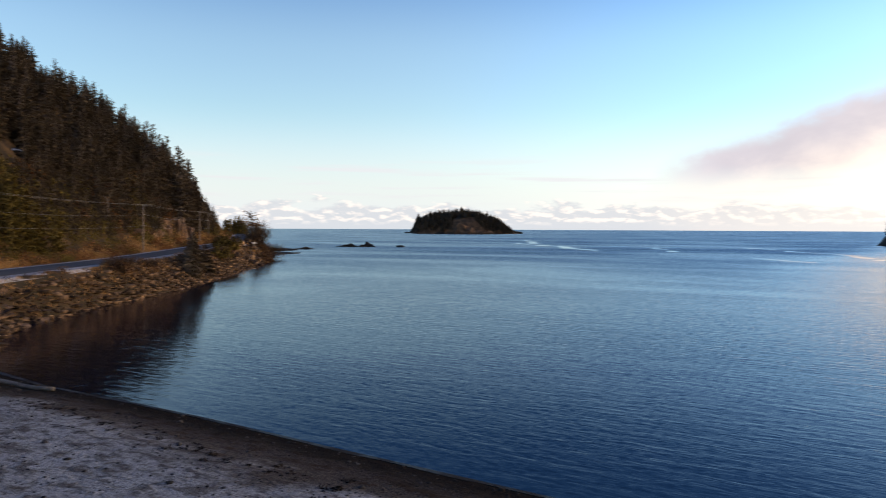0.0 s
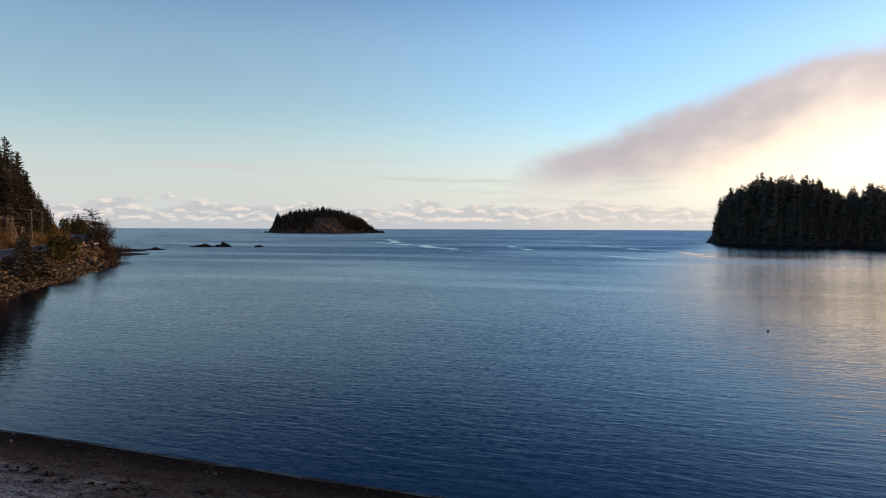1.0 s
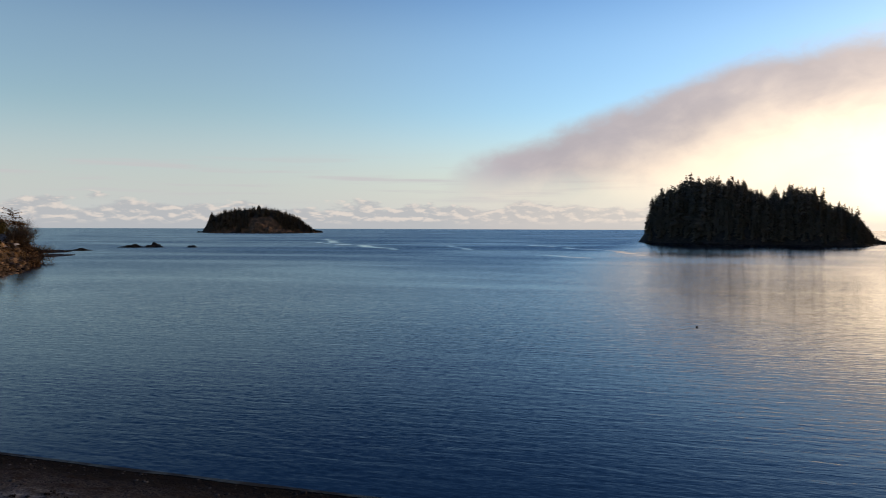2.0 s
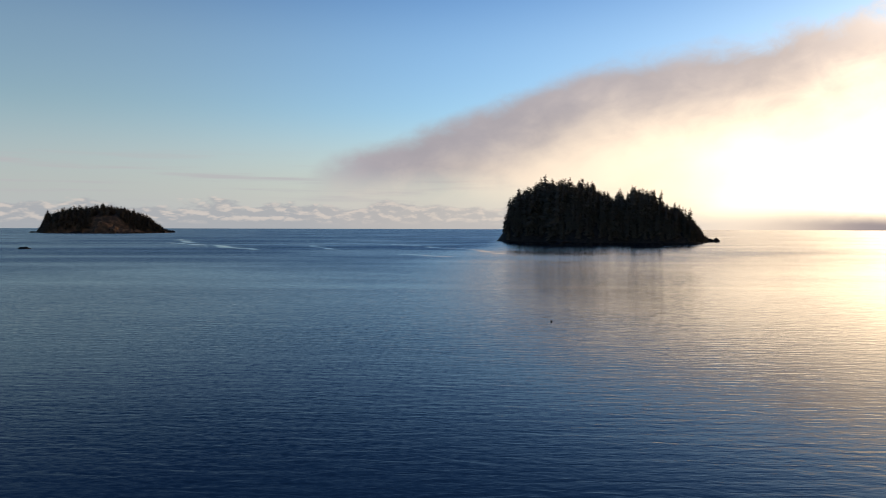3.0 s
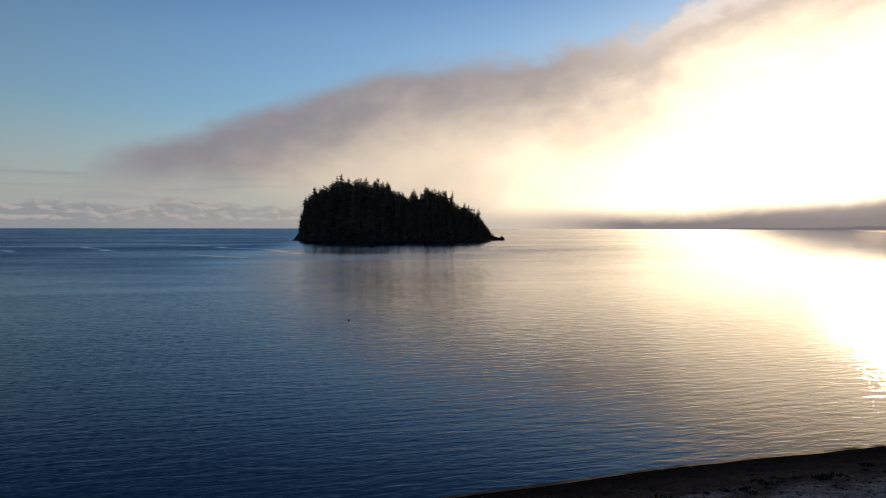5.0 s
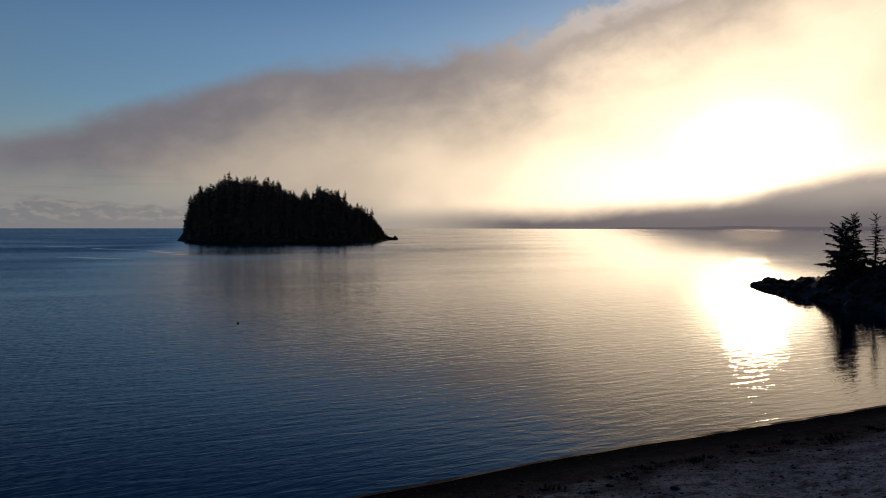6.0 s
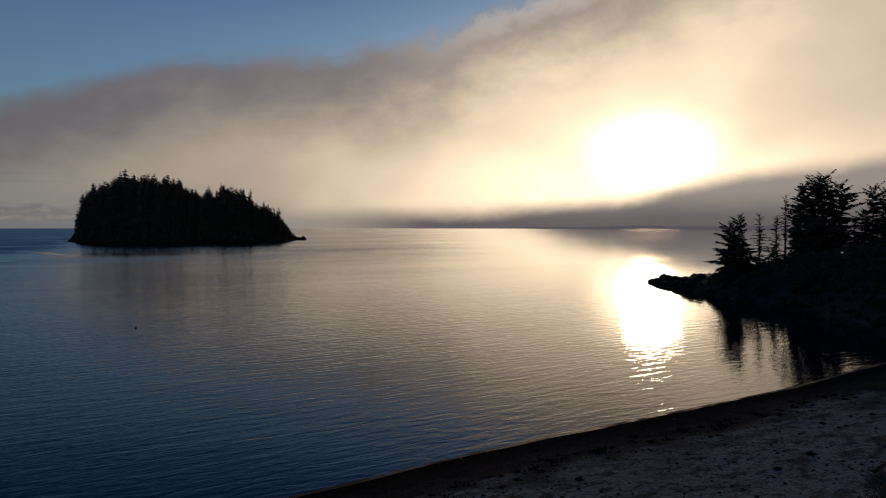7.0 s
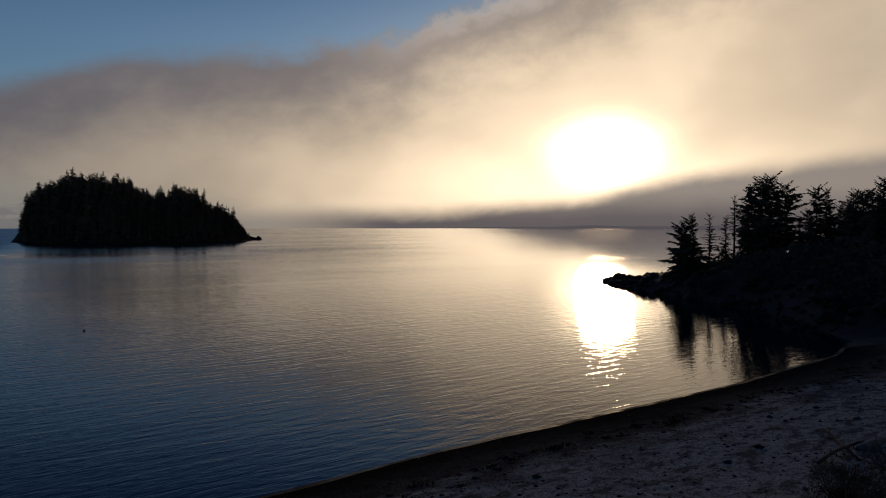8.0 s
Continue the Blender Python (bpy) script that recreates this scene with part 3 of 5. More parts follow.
ribbon("road", [-3.2, -3.0, 0, 3.0, 3.2], [-0.15, 0.05, 0.11, 0.05, -0.15], M_ROAD, "two-lane asphalt coast road along the foot of a hill", "road")
ribbon("road_shoulder", [3.0, 3.1, 5.0, 5.5], [-0.05, 0.035, 0.0, -0.4], M_SHOULDER, "frosted gravel shoulder on the seaward side of the road", "road shoulder")
ribbon("road_shoulder", [-4.4, -4.2, -3.1, -3.0], [-0.3, 0.05, 0.035, -0.05], M_SHOULDER, "frosted gravel shoulder at the foot of the rock cut", "road shoulder")


# ---- conifers ----
def tube(path, radii, sides=6):
    verts, faces = [], []
    for i, (p, r) in enumerate(zip(path, radii)):
        for k in range(sides):
            a = 2 * math.pi * k / sides
            verts.append((p[0] + r * math.cos(a), p[1] + r * math.sin(a), p[2]))
    for i in range(len(path) - 1):
        o = i * sides
        faces += [(o + k, o + (k + 1) % sides, o + sides + (k + 1) % sides, o + sides + k) for k in range(sides)]
    faces.append(tuple(range(sides))[::-1])
    faces.append(tuple(len(verts) - sides + k for k in range(sides)))
    return verts, faces


def crown_cards(h, reach, base, branches, stations, seed, droop=0.25, ragged=0.35, power=0.85, width=1.0, lean=0.0, flat=0.0, tri=False):
    """Sprays of needles along drooping branches: small rhombs, four corners each."""
    g = np.random.default_rng(seed)
    u = (np.arange(branches) + g.random(branches)) / branches
    z0 = h * (base + (0.985 - base) * u)
    length = reach * np.clip((1 - u) ** power, 0.04, 1) * (1 - ragged * g.random(branches)) + (0.012 if tri else 0.024) * h
    length *= 1 - flat * 0.75 * (g.random(branches) < 0.45)
    az = np.arange(branches) * 2.3999 + g.normal(0, 0.5, branches)
    dx, dy = np.cos(az), np.sin(az)
    rise = 0.25 * u + 0.8 * u ** 8 + g.normal(0, 0.10, branches) + 0.05
    t = (np.arange(stations) + 0.5) / stations
    out = length[:, None] * t
    z = z0[:, None] + out * rise[:, None] - droop * length[:, None] * t ** 2
    px, py = dx[:, None] * out, dy[:, None] * out
    step = (length / stations)[:, None] * np.ones_like(t)
    verts = []
    for side in (-1, 0, 1):
        w = width * np.maximum(step, 0.009 * h if tri else 0.0) * (0.9 + 0.5 * g.random(out.shape)) * (1.15 - 0.55 * t)
        ang = az[:, None] + side * (0.75 + 0.35 * g.random(out.shape))
        ex, ey = np.cos(ang), np.sin(ang)
        long = w * (1.25 if side else 1.5)
        drop = -(0.18 + 0.5 * g.random(out.shape)) * long * (1 if side else 0.6) + (0.25 * long if side == 0 else 0)
        thick = 0.30 * w * (0.7 + 0.6 * g.random(out.shape))
        tilt = g.normal(0, 0.5, out.shape)
        sx, sy, sz = -ey * thick * np.cos(tilt), ex * thick * np.cos(tilt), thick * (np.sin(tilt) - 0.5)
        bx, by, bz = px - dx[:, None] * step * 0.5, py - dy[:, None] * step * 0.5, z
        mx, my, mz = bx + ex * long * 0.5, by + ey * long * 0.5, bz + drop * 0.4
        quad = [(bx, by, bz), (mx + sx, my + sy, mz + sz), (bx + ex * long, by + ey * long, bz + drop), (mx - sx, my - sy, mz - sz)]
        if tri:
            quad = [(bx + sx, by + sy, bz + sz), quad[2], (bx - sx, by - sy, bz - sz)]
        verts.append(np.stack([np.stack(q, -1) for q in quad], -2).reshape(-1, 3))
    # leader
    verts = np.concatenate(verts)
    verts[:, 0] += lean * verts[:, 2]
    faces = np.arange(len(verts)).reshape(-1, 3 if tri else 4)
    return verts, faces


def limb_tubes(h, reach, base, count, seed, r):
    """Bare limbs that carry the sprays."""
    g = np.random.default_rng(seed + 99)
    verts, faces = [], []
    for i in range(count):
        u = (i + g.random()) / count
        a, ln, z = i * 2.4 + g.normal(0, 0.4), reach * (1 - u) ** 0.8 * 0.85 + 0.1, h * (base * 0.8 + (0.95 - base) * u)
        o, tip = len(verts), (math.cos(a) * ln, math.sin(a) * ln, z - 0.12 * ln)
        for c, rr in (((0, 0, z), r * (1 - 0.7 * u)), (tip, r * 0.15)):
            verts += [(c[0] - math.sin(a) * rr, c[1] + math.cos(a) * rr, c[2]), (c[0] + math.sin(a) * rr, c[1] - math.cos(a) * rr, c[2]), (c[0], c[1], c[2] + rr * 1.3)]
        faces += [(o, o + 1, o + 4, o + 3), (o + 1, o + 2, o + 5, o + 4), (o + 2, o, o + 3, o + 5)]
    return verts, faces


def conifer(label, h, reach, base, branches, stations, seed, group, mat=None, r=None, limbs=0, **kw):
    tree = empty("conifer", label, "tree", group)
    r = r or h * 0.014 + 0.05
    lean = kw.get("lean", 0.0)
    zs = np.linspace(-0.6, h * 0.99, 7)
    tv, tf = tube([(lean * z, 0, z) for z in zs], np.interp(zs, [0, h], [r, 0.02]))
    if limbs:
        lv, lf = limb_tubes(h, reach, base, limbs, seed, r * 0.28)
        tf = tf + [tuple(i + len(tv) for i in f) for f in lf]
        tv = tv + [(x + lean * z, y, z) for x, y, z in lv]
    mesh_object("trunk", tv, tf, M_BARK, tree, smooth=True)
    v, f = crown_cards(h, reach, base, branches, stations, seed, **kw)
    mesh_object("crown", v, f, mat or M_NEEDLE, tree)
    return tree


def wood(name, spots, label, category, variants, mat, smin=0.8, smax=1.2, seed=1):
    """A stand of trees too many to count, as one mesh."""
    g = np.random.default_rng(seed)
    vs, fs, n = [], [], 0
    for i, (x, y, z, s) in enumerate(spots):
        v, f = variants[g.integers(len(variants))]
        a, k = g.random() * 6.28, s * (smin + (smax - smin) * g.random())
        c, q = math.cos(a), math.sin(a)
        w = np.stack([(v[:, 0] * c - v[:, 1] * q) * k + x, (v[:, 0] * q + v[:, 1] * c) * k + y, v[:, 2] * k * (0.85 + 0.3 * g.random()) + z], 1)
        vs.append(w)
        fs.append(f + n)
        n += len(w)
    ob = mesh_object(name, np.concatenate(vs), np.concatenate(fs), mat)
    return tagged(ob, label, category, kind="stuff")


def rock_mesh(seed, rough=0.25, level=2, flat=0.7):
    bm = bmesh.new()
    bmesh.ops.create_icosphere(bm, subdivisions=level, radius=1.0)
    off = Vector((seed * 3.7, seed * 1.3, seed * 0.7))
    for v in bm.verts:
        k = 1 + rough * noise.noise(v.co * 1.3 + off) * 1.6 + rough * 0.6 * noise.noise(v.co * 3.1 + off)
        v.co = v.co * k
        v.co.z *= flat
    return bm


# ---- islands ----
def island_height(s, d, half, deep, profile, seed, edge=6.0):
    """Height at s along the island's length and d across it."""
    ang = np.arctan2(d / deep, s / half)
    r = np.hypot(s / half, d / deep) / (1 + 0.09 * np.sin(3 * ang + seed) + 0.05 * np.sin(7 * ang + 2 * seed))
    top = np.interp(s, [p[0] for p in profile], [p[1] for p in profile])
    rim = 1 - np.clip(r, 0, 1.15) ** edge
    z = np.where(r < 1, np.maximum(top, 1.0) * rim, -8 * (r - 1) * 4)
    return z + rough_noise(s, d, half * 0.14, 4, seed) * 0.14 * np.minimum(top, 18) * np.clip(rim * 3, 0, 1), r


def build_island(label, centre, turn, half, deep, profile, seed, edge, mat):
    rings, seg = np.r_[0.02, np.linspace(0.12, 0.78, 14), np.linspace(0.82, 1.14, 14)], 180
    a = np.linspace(0, 2 * math.pi, seg, endpoint=False)
    s, d = (rings[:, None] * np.cos(a) * half), (rings[:, None] * np.sin(a) * deep)
    z, _ = island_height(s, d, half, deep, profile, seed, edge)
    c, q = math.cos(turn), math.sin(turn)
    verts = np.stack([s * c - d * q + centre[0], s * q + d * c + centre[1], z], -1).reshape(-1, 3)
    faces = [(j * seg + k, (j + 1) * seg + k, (j + 1) * seg + (k + 1) % seg, j * seg + (k + 1) % seg) for j in range(len(rings) - 1) for k in range(seg)]
    faces.append(tuple(range(seg)))
    isle = empty("island", label, "island")
    mesh_object("rock_body", verts, faces, mat, isle, smooth=True)
    for k, (fs, fd, size, high) in enumerate(((1.0, 0.0, 0.05, 0.03), (1.07, 0.02, 0.035, 0.034), (-1.0, 0.05, 0.08, 0.026), (0.5, -0.9, 0.08, 0.02), (-0.4, -0.97, 0.09, 0.02))):
        bm = rock_mesh(seed + k, 0.4, 3, 1.0)
        for v in bm.verts:
            v.co = Vector((v.co.x * half * size, v.co.y * half * size * 0.6, v.co.z * half * high))
        s, d = fs * half, fd * deep
        bmesh.ops.translate(bm, vec=(s, d, 0), verts=bm.verts)
        bmesh.ops.transform(bm, matrix=pose(*centre, 0, 0, 0, math.degrees(turn)), verts=bm.verts)
        part("shore_ledge", bm, M_ROCK, isle, "dark bare ledge at the waterline")
    return isle


seed_of = {}
# height of the treetops along each island
NEAR_CROWN = [(-80, 2), (-75, 4), (-72.5, 24), (-70, 32), (-68, 37), (-62, 41), (-58, 40), (-53, 45), (-42, 47.5), (-38, 48), (-30, 47), (-18, 46), (-12, 44), (-6, 41), (3, 36.5), (6, 33),
              (11, 38.5), (15, 34), (20, 39), (31, 38), (37, 36), (42, 27.5), (47, 28.5), (55, 26), (60, 17), (65, 11), (70, 6), (78, 3)]
FAR_CROWN = [(-100, 5), (-90, 14), (-82, 38), (-76, 33), (-65, 40), (-39, 44), (-20, 45), (-3, 51), (8, 46), (30, 43), (49, 38), (68, 30), (81, 17), (92, 8), (104, 3)]
NEAR = dict(centre=(351.5, 409.3), turn=radians(-40.9), half=74.0, deep=61.0,
            profile=[(-77, 8), (-70, 16), (-60, 20), (-40, 23), (-20, 22), (0, 17), (20, 19), (37, 16), (45, 12), (55, 9), (62, 5), (70, 2.5), (77, 1)], edge=16.0)
FAR = dict(centre=(37, 1300), turn=radians(-1.6), half=100.0, deep=80.0,
           profile=[(-104, 3), (-95, 7), (-86, 16), (-60, 22), (-20, 27), (0, 31), (30, 27), (60, 17), (74, 11), (86, 5), (104, 1)], edge=20.0)
seed_of[NEAR["half"]], seed_of[FAR["half"]] = 4, 9
NEEDLES_FAR = [crown_cards(10, 2.6 + 0.3 * (i % 3), 0.04, 34, 2, 40 + i, width=1.8, power=0.75, tri=True) for i in range(5)]
NEEDLES_MID = [crown_cards(10, 2.1 + 0.3 * (i % 3), 0.03, 46, 3, 50 + i, width=1.85, ragged=0.5, power=0.62, tri=True) for i in range(7)]
NEEDLES_HILL = [crown_cards(10, 2.6 + 0.2 * (i % 3), 0.03, 66, 4, 90 + i, width=1.4, ragged=0.45, power=0.58, tri=True) for i in range(6)]
NEEDLES_LOW = [crown_cards(10, 2.8, 0.03, 46, 3, 110 + i, width=1.4, power=0.7, tri=True) for i in range(4)]


def plant(isle, crown, seed, spacing, rmax, low, rim, most, bare):
    """Places for trees over an island and down its rim: x, y, z, height."""
    g = np.random.default_rng(seed)
    away = math.hypot(*isle["centre"])
    c, q = math.cos(isle["turn"]), math.sin(isle["turn"])
    cells = [(a + g.normal(0, spacing * 0.3), b + g.normal(0, spacing * 0.3), 99.0)
             for a in np.arange(-isle["half"], isle["half"], spacing) for b in np.arange(-isle["deep"], isle["deep"], spacing)]
    for k in range(rim):
        t, r = g.uniform(0, 2 * math.pi), g.uniform(0.90, 0.995)
        seed_k = seed_of[isle["half"]]
        r *= 1 + 0.09 * math.sin(3 * t + seed_k) + 0.05 * math.sin(7 * t + 2 * seed_k)
        cells.append((math.cos(t) * isle["half"] * r, math.sin(t) * isle["deep"] * r, most))
    spots = []
    for along, across, tallest in cells:
        if bare(along, across):
            continue
        z, r = island_height(np.array([along]), np.array([across]), isle["half"], isle["deep"], isle["profile"], seed_of[isle["half"]], isle["edge"])
        if tallest > 90 and (r[0] > rmax or z[0] < low):
            continue
        z = max(float(z[0]), 0.4) - 0.4
        top = float(np.interp(along, [p[0] for p in crown], [p[1] for p in crown]))
        h = 10 + (top - 10) * (1 + across / away) - z
        h = min(h * g.uniform(0.72, 1.0), tallest * g.uniform(0.5, 1.0))
        if h > 1.5:
            spots.append((along * c - across * q + isle["centre"][0], along * q + across * c + isle["centre"][1], z, h / 10))
    return spots


def build_islands():
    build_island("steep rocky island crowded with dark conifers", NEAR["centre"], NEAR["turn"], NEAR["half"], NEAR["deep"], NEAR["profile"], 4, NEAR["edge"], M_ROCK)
    build_island("distant rocky island with conifers on top", FAR["centre"], FAR["turn"], FAR["half"], FAR["deep"], FAR["profile"], 9, FAR["edge"], M_ISLE)
    spots = plant(NEAR, NEAR_CROWN, 11, 4.7, 0.965, 1.5, 800, 15.0, lambda s, d: s < -71.5)
    g = np.random.default_rng(5)
    order = g.permutation(len(spots))
    tall = [k for k in order if spots[k][3] > 1.0]
    kinds = [conifer("tall dark conifer on the wooded island", 10, 1.9 + 0.22 * i, 0.12, 62, 5, 70 + i, "trees on the near island", ragged=0.6, width=1.7, power=0.68, flat=0.4, droop=0.12, tri=True) for i in range(4)]
    for i, k in enumerate(tall[:110]):
        x, y, z, s = spots[k]
        w = s * g.uniform(0.8, 1.15)
        m = pose(x, y, z, 0, 0, g.random() * 360) @ Matrix.Diagonal((w, w, s * g.uniform(0.98, 1.10), 1))
        tree = kinds[i] if i < 4 else copy_thing(kinds[i % 4], Matrix())
        tree.matrix_basis = m
    single = set(tall[:110])
    rest = [p for k, p in enumerate(spots) if k not in single]
    wood("island_forest", rest, "dense dark conifer forest covering the island", "forest", NEEDLES_MID, M_NEEDLE, 0.95, 1.05, 3)
    spots = plant(FAR, FAR_CROWN, 12, 8.0, 0.95, 5.0, 620, 15.0, lambda s, d: -20 < s < 50 and d < -66)
    wood("island_forest", spots, "dark conifers crowding the distant island", "forest", NEEDLES_FAR, M_NEEDLE, 0.95, 1.05, 4)


build_islands()


# ---- rocks in the bay ----
def skerry(label, x, y, length, wide, high, turn, seed):
    bm = rock_mesh(seed, 0.35, 4, 1.0)
    off = Vector((seed, 2 * seed, 0))
    for v in bm.verts:
        v.co.z *= 0.25 + 0.75 * max(0.0, 1 - abs(v.co.x) ** 1.4) * (0.75 + 0.9 * noise.noise(Vector((v.co.x * 3.0, seed, 0))))
        v.co.x *= length / 2
        v.co.y *= wide / 2
        v.co.z *= high
        v.co.z += 0.25 * high * noise.noise(v.co * 0.35 + off)
    me = bpy.data.meshes.new("skerry")
    bm.to_mesh(me)
    bm.free()
    me.materials.append(M_ROCK)
    ob = new("skerry", me)
    ob.matrix_basis = pose(x, y, -0.25 * high, 0, 0, turn)
    tagged(ob, label, "rock", "rocks awash in the bay")


for row in [(-49.5, 365, 16, 6, 2.1, 0, 1), (-39.5, 365, 12, 6, 3.2, 0, 2), (-22, 360, 7.5, 4, 2.2, 0, 3), (-70, 300, 22, 9, 1.5, 60, 4), (-64, 318, 16, 5, 1.0, 30, 5), (-60, 262, 22, 8, 1.5, 70, 6)]:
    skerry("low dark rock breaking the surface of the bay", *row)


def blocks_ledge(x, y, top):
    """Whether a plant would grow over the snowy ledge."""
    return y < 126 and abs(math.degrees(math.atan2(x, y)) + 31.8) < 0.8 and top - 10 > 0.083 * math.hypot(x, y)


def build_wood():
    g = np.random.default_rng(21)
    n = 9000
    x, y = g.uniform(-235, -58, n), g.uniform(46, 300, n)
    west = road_x(y) - 9.5 - x
    z = height(x, y)
    ok = (west > 0) & (z > 5)
    x, y, z, west = x[ok], y[ok], z[ok], west[ok]
    taken, spots = {}, []
    for a, b, c, w in zip(x, y, z, west):
        gap = 2.6 if w < 22 else 3.2 if w < 60 else 3.8
        key = (int(a // gap), int(b // gap))
        if key in taken:
            continue
        taken[key] = 1
        k = float(np.interp(w, [0, 6, 20, 60], [0.55, 0.95, 1.12, 0.95]))
        if blocks_ledge(a, b, c + 11 * k):
            continue
        spots.append((a, b, c - 0.5, k))
    front = [p for p in spots if p[0] > -0.68 * p[1] - 15 and p[1] < 245]
    behind = [p for p in spots if not (p[0] > -0.68 * p[1] - 15 and p[1] < 245)]
    wood("hillside_forest", front, "dense dark conifer forest on the steep hill", "forest", NEEDLES_HILL, M_NEEDLE, 0.7, 1.15, 8)
    young = []
    for k in range(1000):
        b = g.uniform(60, 250)
        w = 4.5 + g.random() ** 1.2 * 13
        a = float(road_x(b)) - 6.2 - w
        z, k = float(height(a, b)) - 0.3, float(np.interp(w, [1, 6, 15], [0.22, 0.45, 0.75]))
        if blocks_ledge(a, b, z + 10 * k) or rough_noise(a, b, 9.0, 2, 77) < -0.28:
            continue
        young.append((a, b, z, k))
    wood("young_conifers", young, "young dark conifers crowding the foot of the hill", "young trees", NEEDLES_LOW, M_NEEDLE, 0.7, 1.3, 28)
    wood("hillside_forest", behind[::6], "dense dark conifer forest over the back of the hill", "forest", NEEDLES_LOW, M_NEEDLE, 0.7, 1.15, 18)
    return spots


build_wood()




def build_point_trees():
    # heading, distance, height of the top over the eye in degrees, reach over height, bare part of the trunk, fullness
    rows = [(82.9, 113, 0.35, 0.50, 0.06, 1.0), (83.5, 115, 0.96, 0.42, 0.06, 1.0), (84.85, 116, 1.04, 0.21, 0.22, 0.6), (86.0, 116, 0.9, 0.30, 0.10, 0.7),
            (86.6, 118, 2.4, 0.13, 0.45, 0.5), (87.6, 117, 2.9, 0.34, 0.12, 0.9), (88.5, 118, 3.6, 0.34, 0.14, 1.0), (89.1, 117, 3.77, 0.36, 0.12, 1.0), (90.0, 118, 3.1, 0.36, 0.16, 0.9),
            (91.0, 119, 0.6, 0.25, 0.10, 0.8), (92.1, 116, 2.9, 0.30, 0.10, 0.8), (92.7, 118, 2.8, 0.28, 0.10, 0.9), (93.6, 117, 1.6, 0.34, 0.08, 1.0), (94.5, 111, 2.5, 0.38, 0.06, 1.0), (95.4, 113, 2.6, 0.38, 0.06, 1.0),
            (96.4, 110, 3.4, 0.38, 0.05, 1.0), (97.6, 108, 3.8, 0.38, 0.05, 1.0), (99.0, 105, 4.2, 0.38, 0.05, 1.0), (93.0, 123, 1.5, 0.42, 0.04, 1.0), (94.1, 121, 2.0, 0.42, 0.04, 1.0), (95.0, 119, 2.6, 0.40, 0.04, 1.0), (96.0, 117, 3.0, 0.40, 0.04, 1.0), (97.0, 114, 3.4, 0.40, 0.04, 1.0), (98.3, 112, 3.9, 0.40, 0.04, 1.0), (91.6, 123, 1.3, 0.40, 0.04, 1.0),
            (95.8, 98, 1.6, 0.40, 0.05, 1.0), (98.4, 92, 2.4, 0.34, 0.05, 1.0)]
    for i, (az, d, el, wide, bare, full) in enumerate(rows):
        x, y = d * math.sin(radians(az)), d * math.cos(radians(az))
        z = float(height(x, y))
        h = 10 + d * math.tan(radians(el)) - z
        slim = full < 0.7
        t = conifer("slender sparse spruce on the rocky point" if slim else "broad dark spruce with layered boughs on the point", h, h * wide, bare,
                    int(34 + 50 * full), 9, 200 + i, "spruces on the point", limbs=26, ragged=0.55, power=0.30 if el > 2.85 and az < 93 else 0.4, width=1.9 if full > 0.75 else 1.5, flat=0.55, droop=0.08)
        t.location = (x, y, z)


build_point_trees()


# ---- bushes, twigs and grass ----
def clump(n, rx, rz, size, seed, thin=0.45, hollow=0.5):
    """Small leaves scattered through a low dome, as rhombs."""
    g = np.random.default_rng(seed)
    d = g.normal(size=(n, 3))
    d[:, 2] = np.abs(d[:, 2])
    d /= np.linalg.norm(d, axis=1)[:, None]
    lobes = 1 + 0.25 * np.sin(3 * np.arctan2(d[:, 1], d[:, 0]) + seed) + 0.2 * np.sin(5 * d[:, 2] + 2 * seed)
    c = d * (hollow + (1 - hollow) * g.random(n) ** 0.5)[:, None] * lobes[:, None] * [rx, rx, rz]
    a, b = g.normal(size=(n, 3)), g.normal(size=(n, 3))
    a /= np.linalg.norm(a, axis=1)[:, None]
    b = np.cross(a, b)
    b /= np.linalg.norm(b, axis=1)[:, None]
    s = size * (0.6 + 0.8 * g.random(n))[:, None]
    verts = np.stack([c - a * s, c + b * s * thin, c + a * s, c - b * s * thin], 1).reshape(-1, 3)
    return verts, np.arange(len(verts)).reshape(-1, 4)


def twigs(n, rx, rz, seed, wide=0.03):
    """Bare stems that fan out from the root and fork."""
    g = np.random.default_rng(seed)
    vs = []
    for i in range(n):
        a, o = g.random() * 6.28, g.random() ** 0.6
        foot = np.array([math.cos(a) * o * rx * 0.25, math.sin(a) * o * rx * 0.25, 0])
        mid = np.array([math.cos(a) * o * rx * 0.6, math.sin(a) * o * rx * 0.6, rz * (0.35 + 0.25 * g.random())])
        for k in range(4):
            tip = mid + g.normal(0, 0.18, 3) * [rx, rx, rz * 0.5] + [math.cos(a) * o * rx * 0.4, math.sin(a) * o * rx * 0.4, rz * (0.25 + 0.25 * g.random())]
            for p, q, w in ((foot, mid, wide), (mid, tip, wide * 0.7)):
                e = np.cross(q - p, g.normal(size=3))
                e = e / (np.linalg.norm(e) + 1e-6) * w
                vs += [p, (p + q) / 2 + e, q, (p + q) / 2 - e]
    return np.array(vs), np.arange(len(vs)).reshape(-1, 4)


def bush(label, x, y, rx, rz, seed, leaves=900, leaf=0.22, mat=None, stems=60, name="bush", wide=0.03, sink=0.15):
    b = empty(name, label, "bush", at=(x, y, float(height(x, y)) - sink))
    v, f = twigs(stems, rx, rz, seed, wide)
    mesh_object("stem_tangle", v, f, M_BARK, b)
    if leaves:
        v, f = clump(leaves, rx * 0.95, rz * 0.95, leaf, seed, 0.5, 0.35)
        mesh_object("foliage", v, f, mat or M_SCRUB, b)
    return b


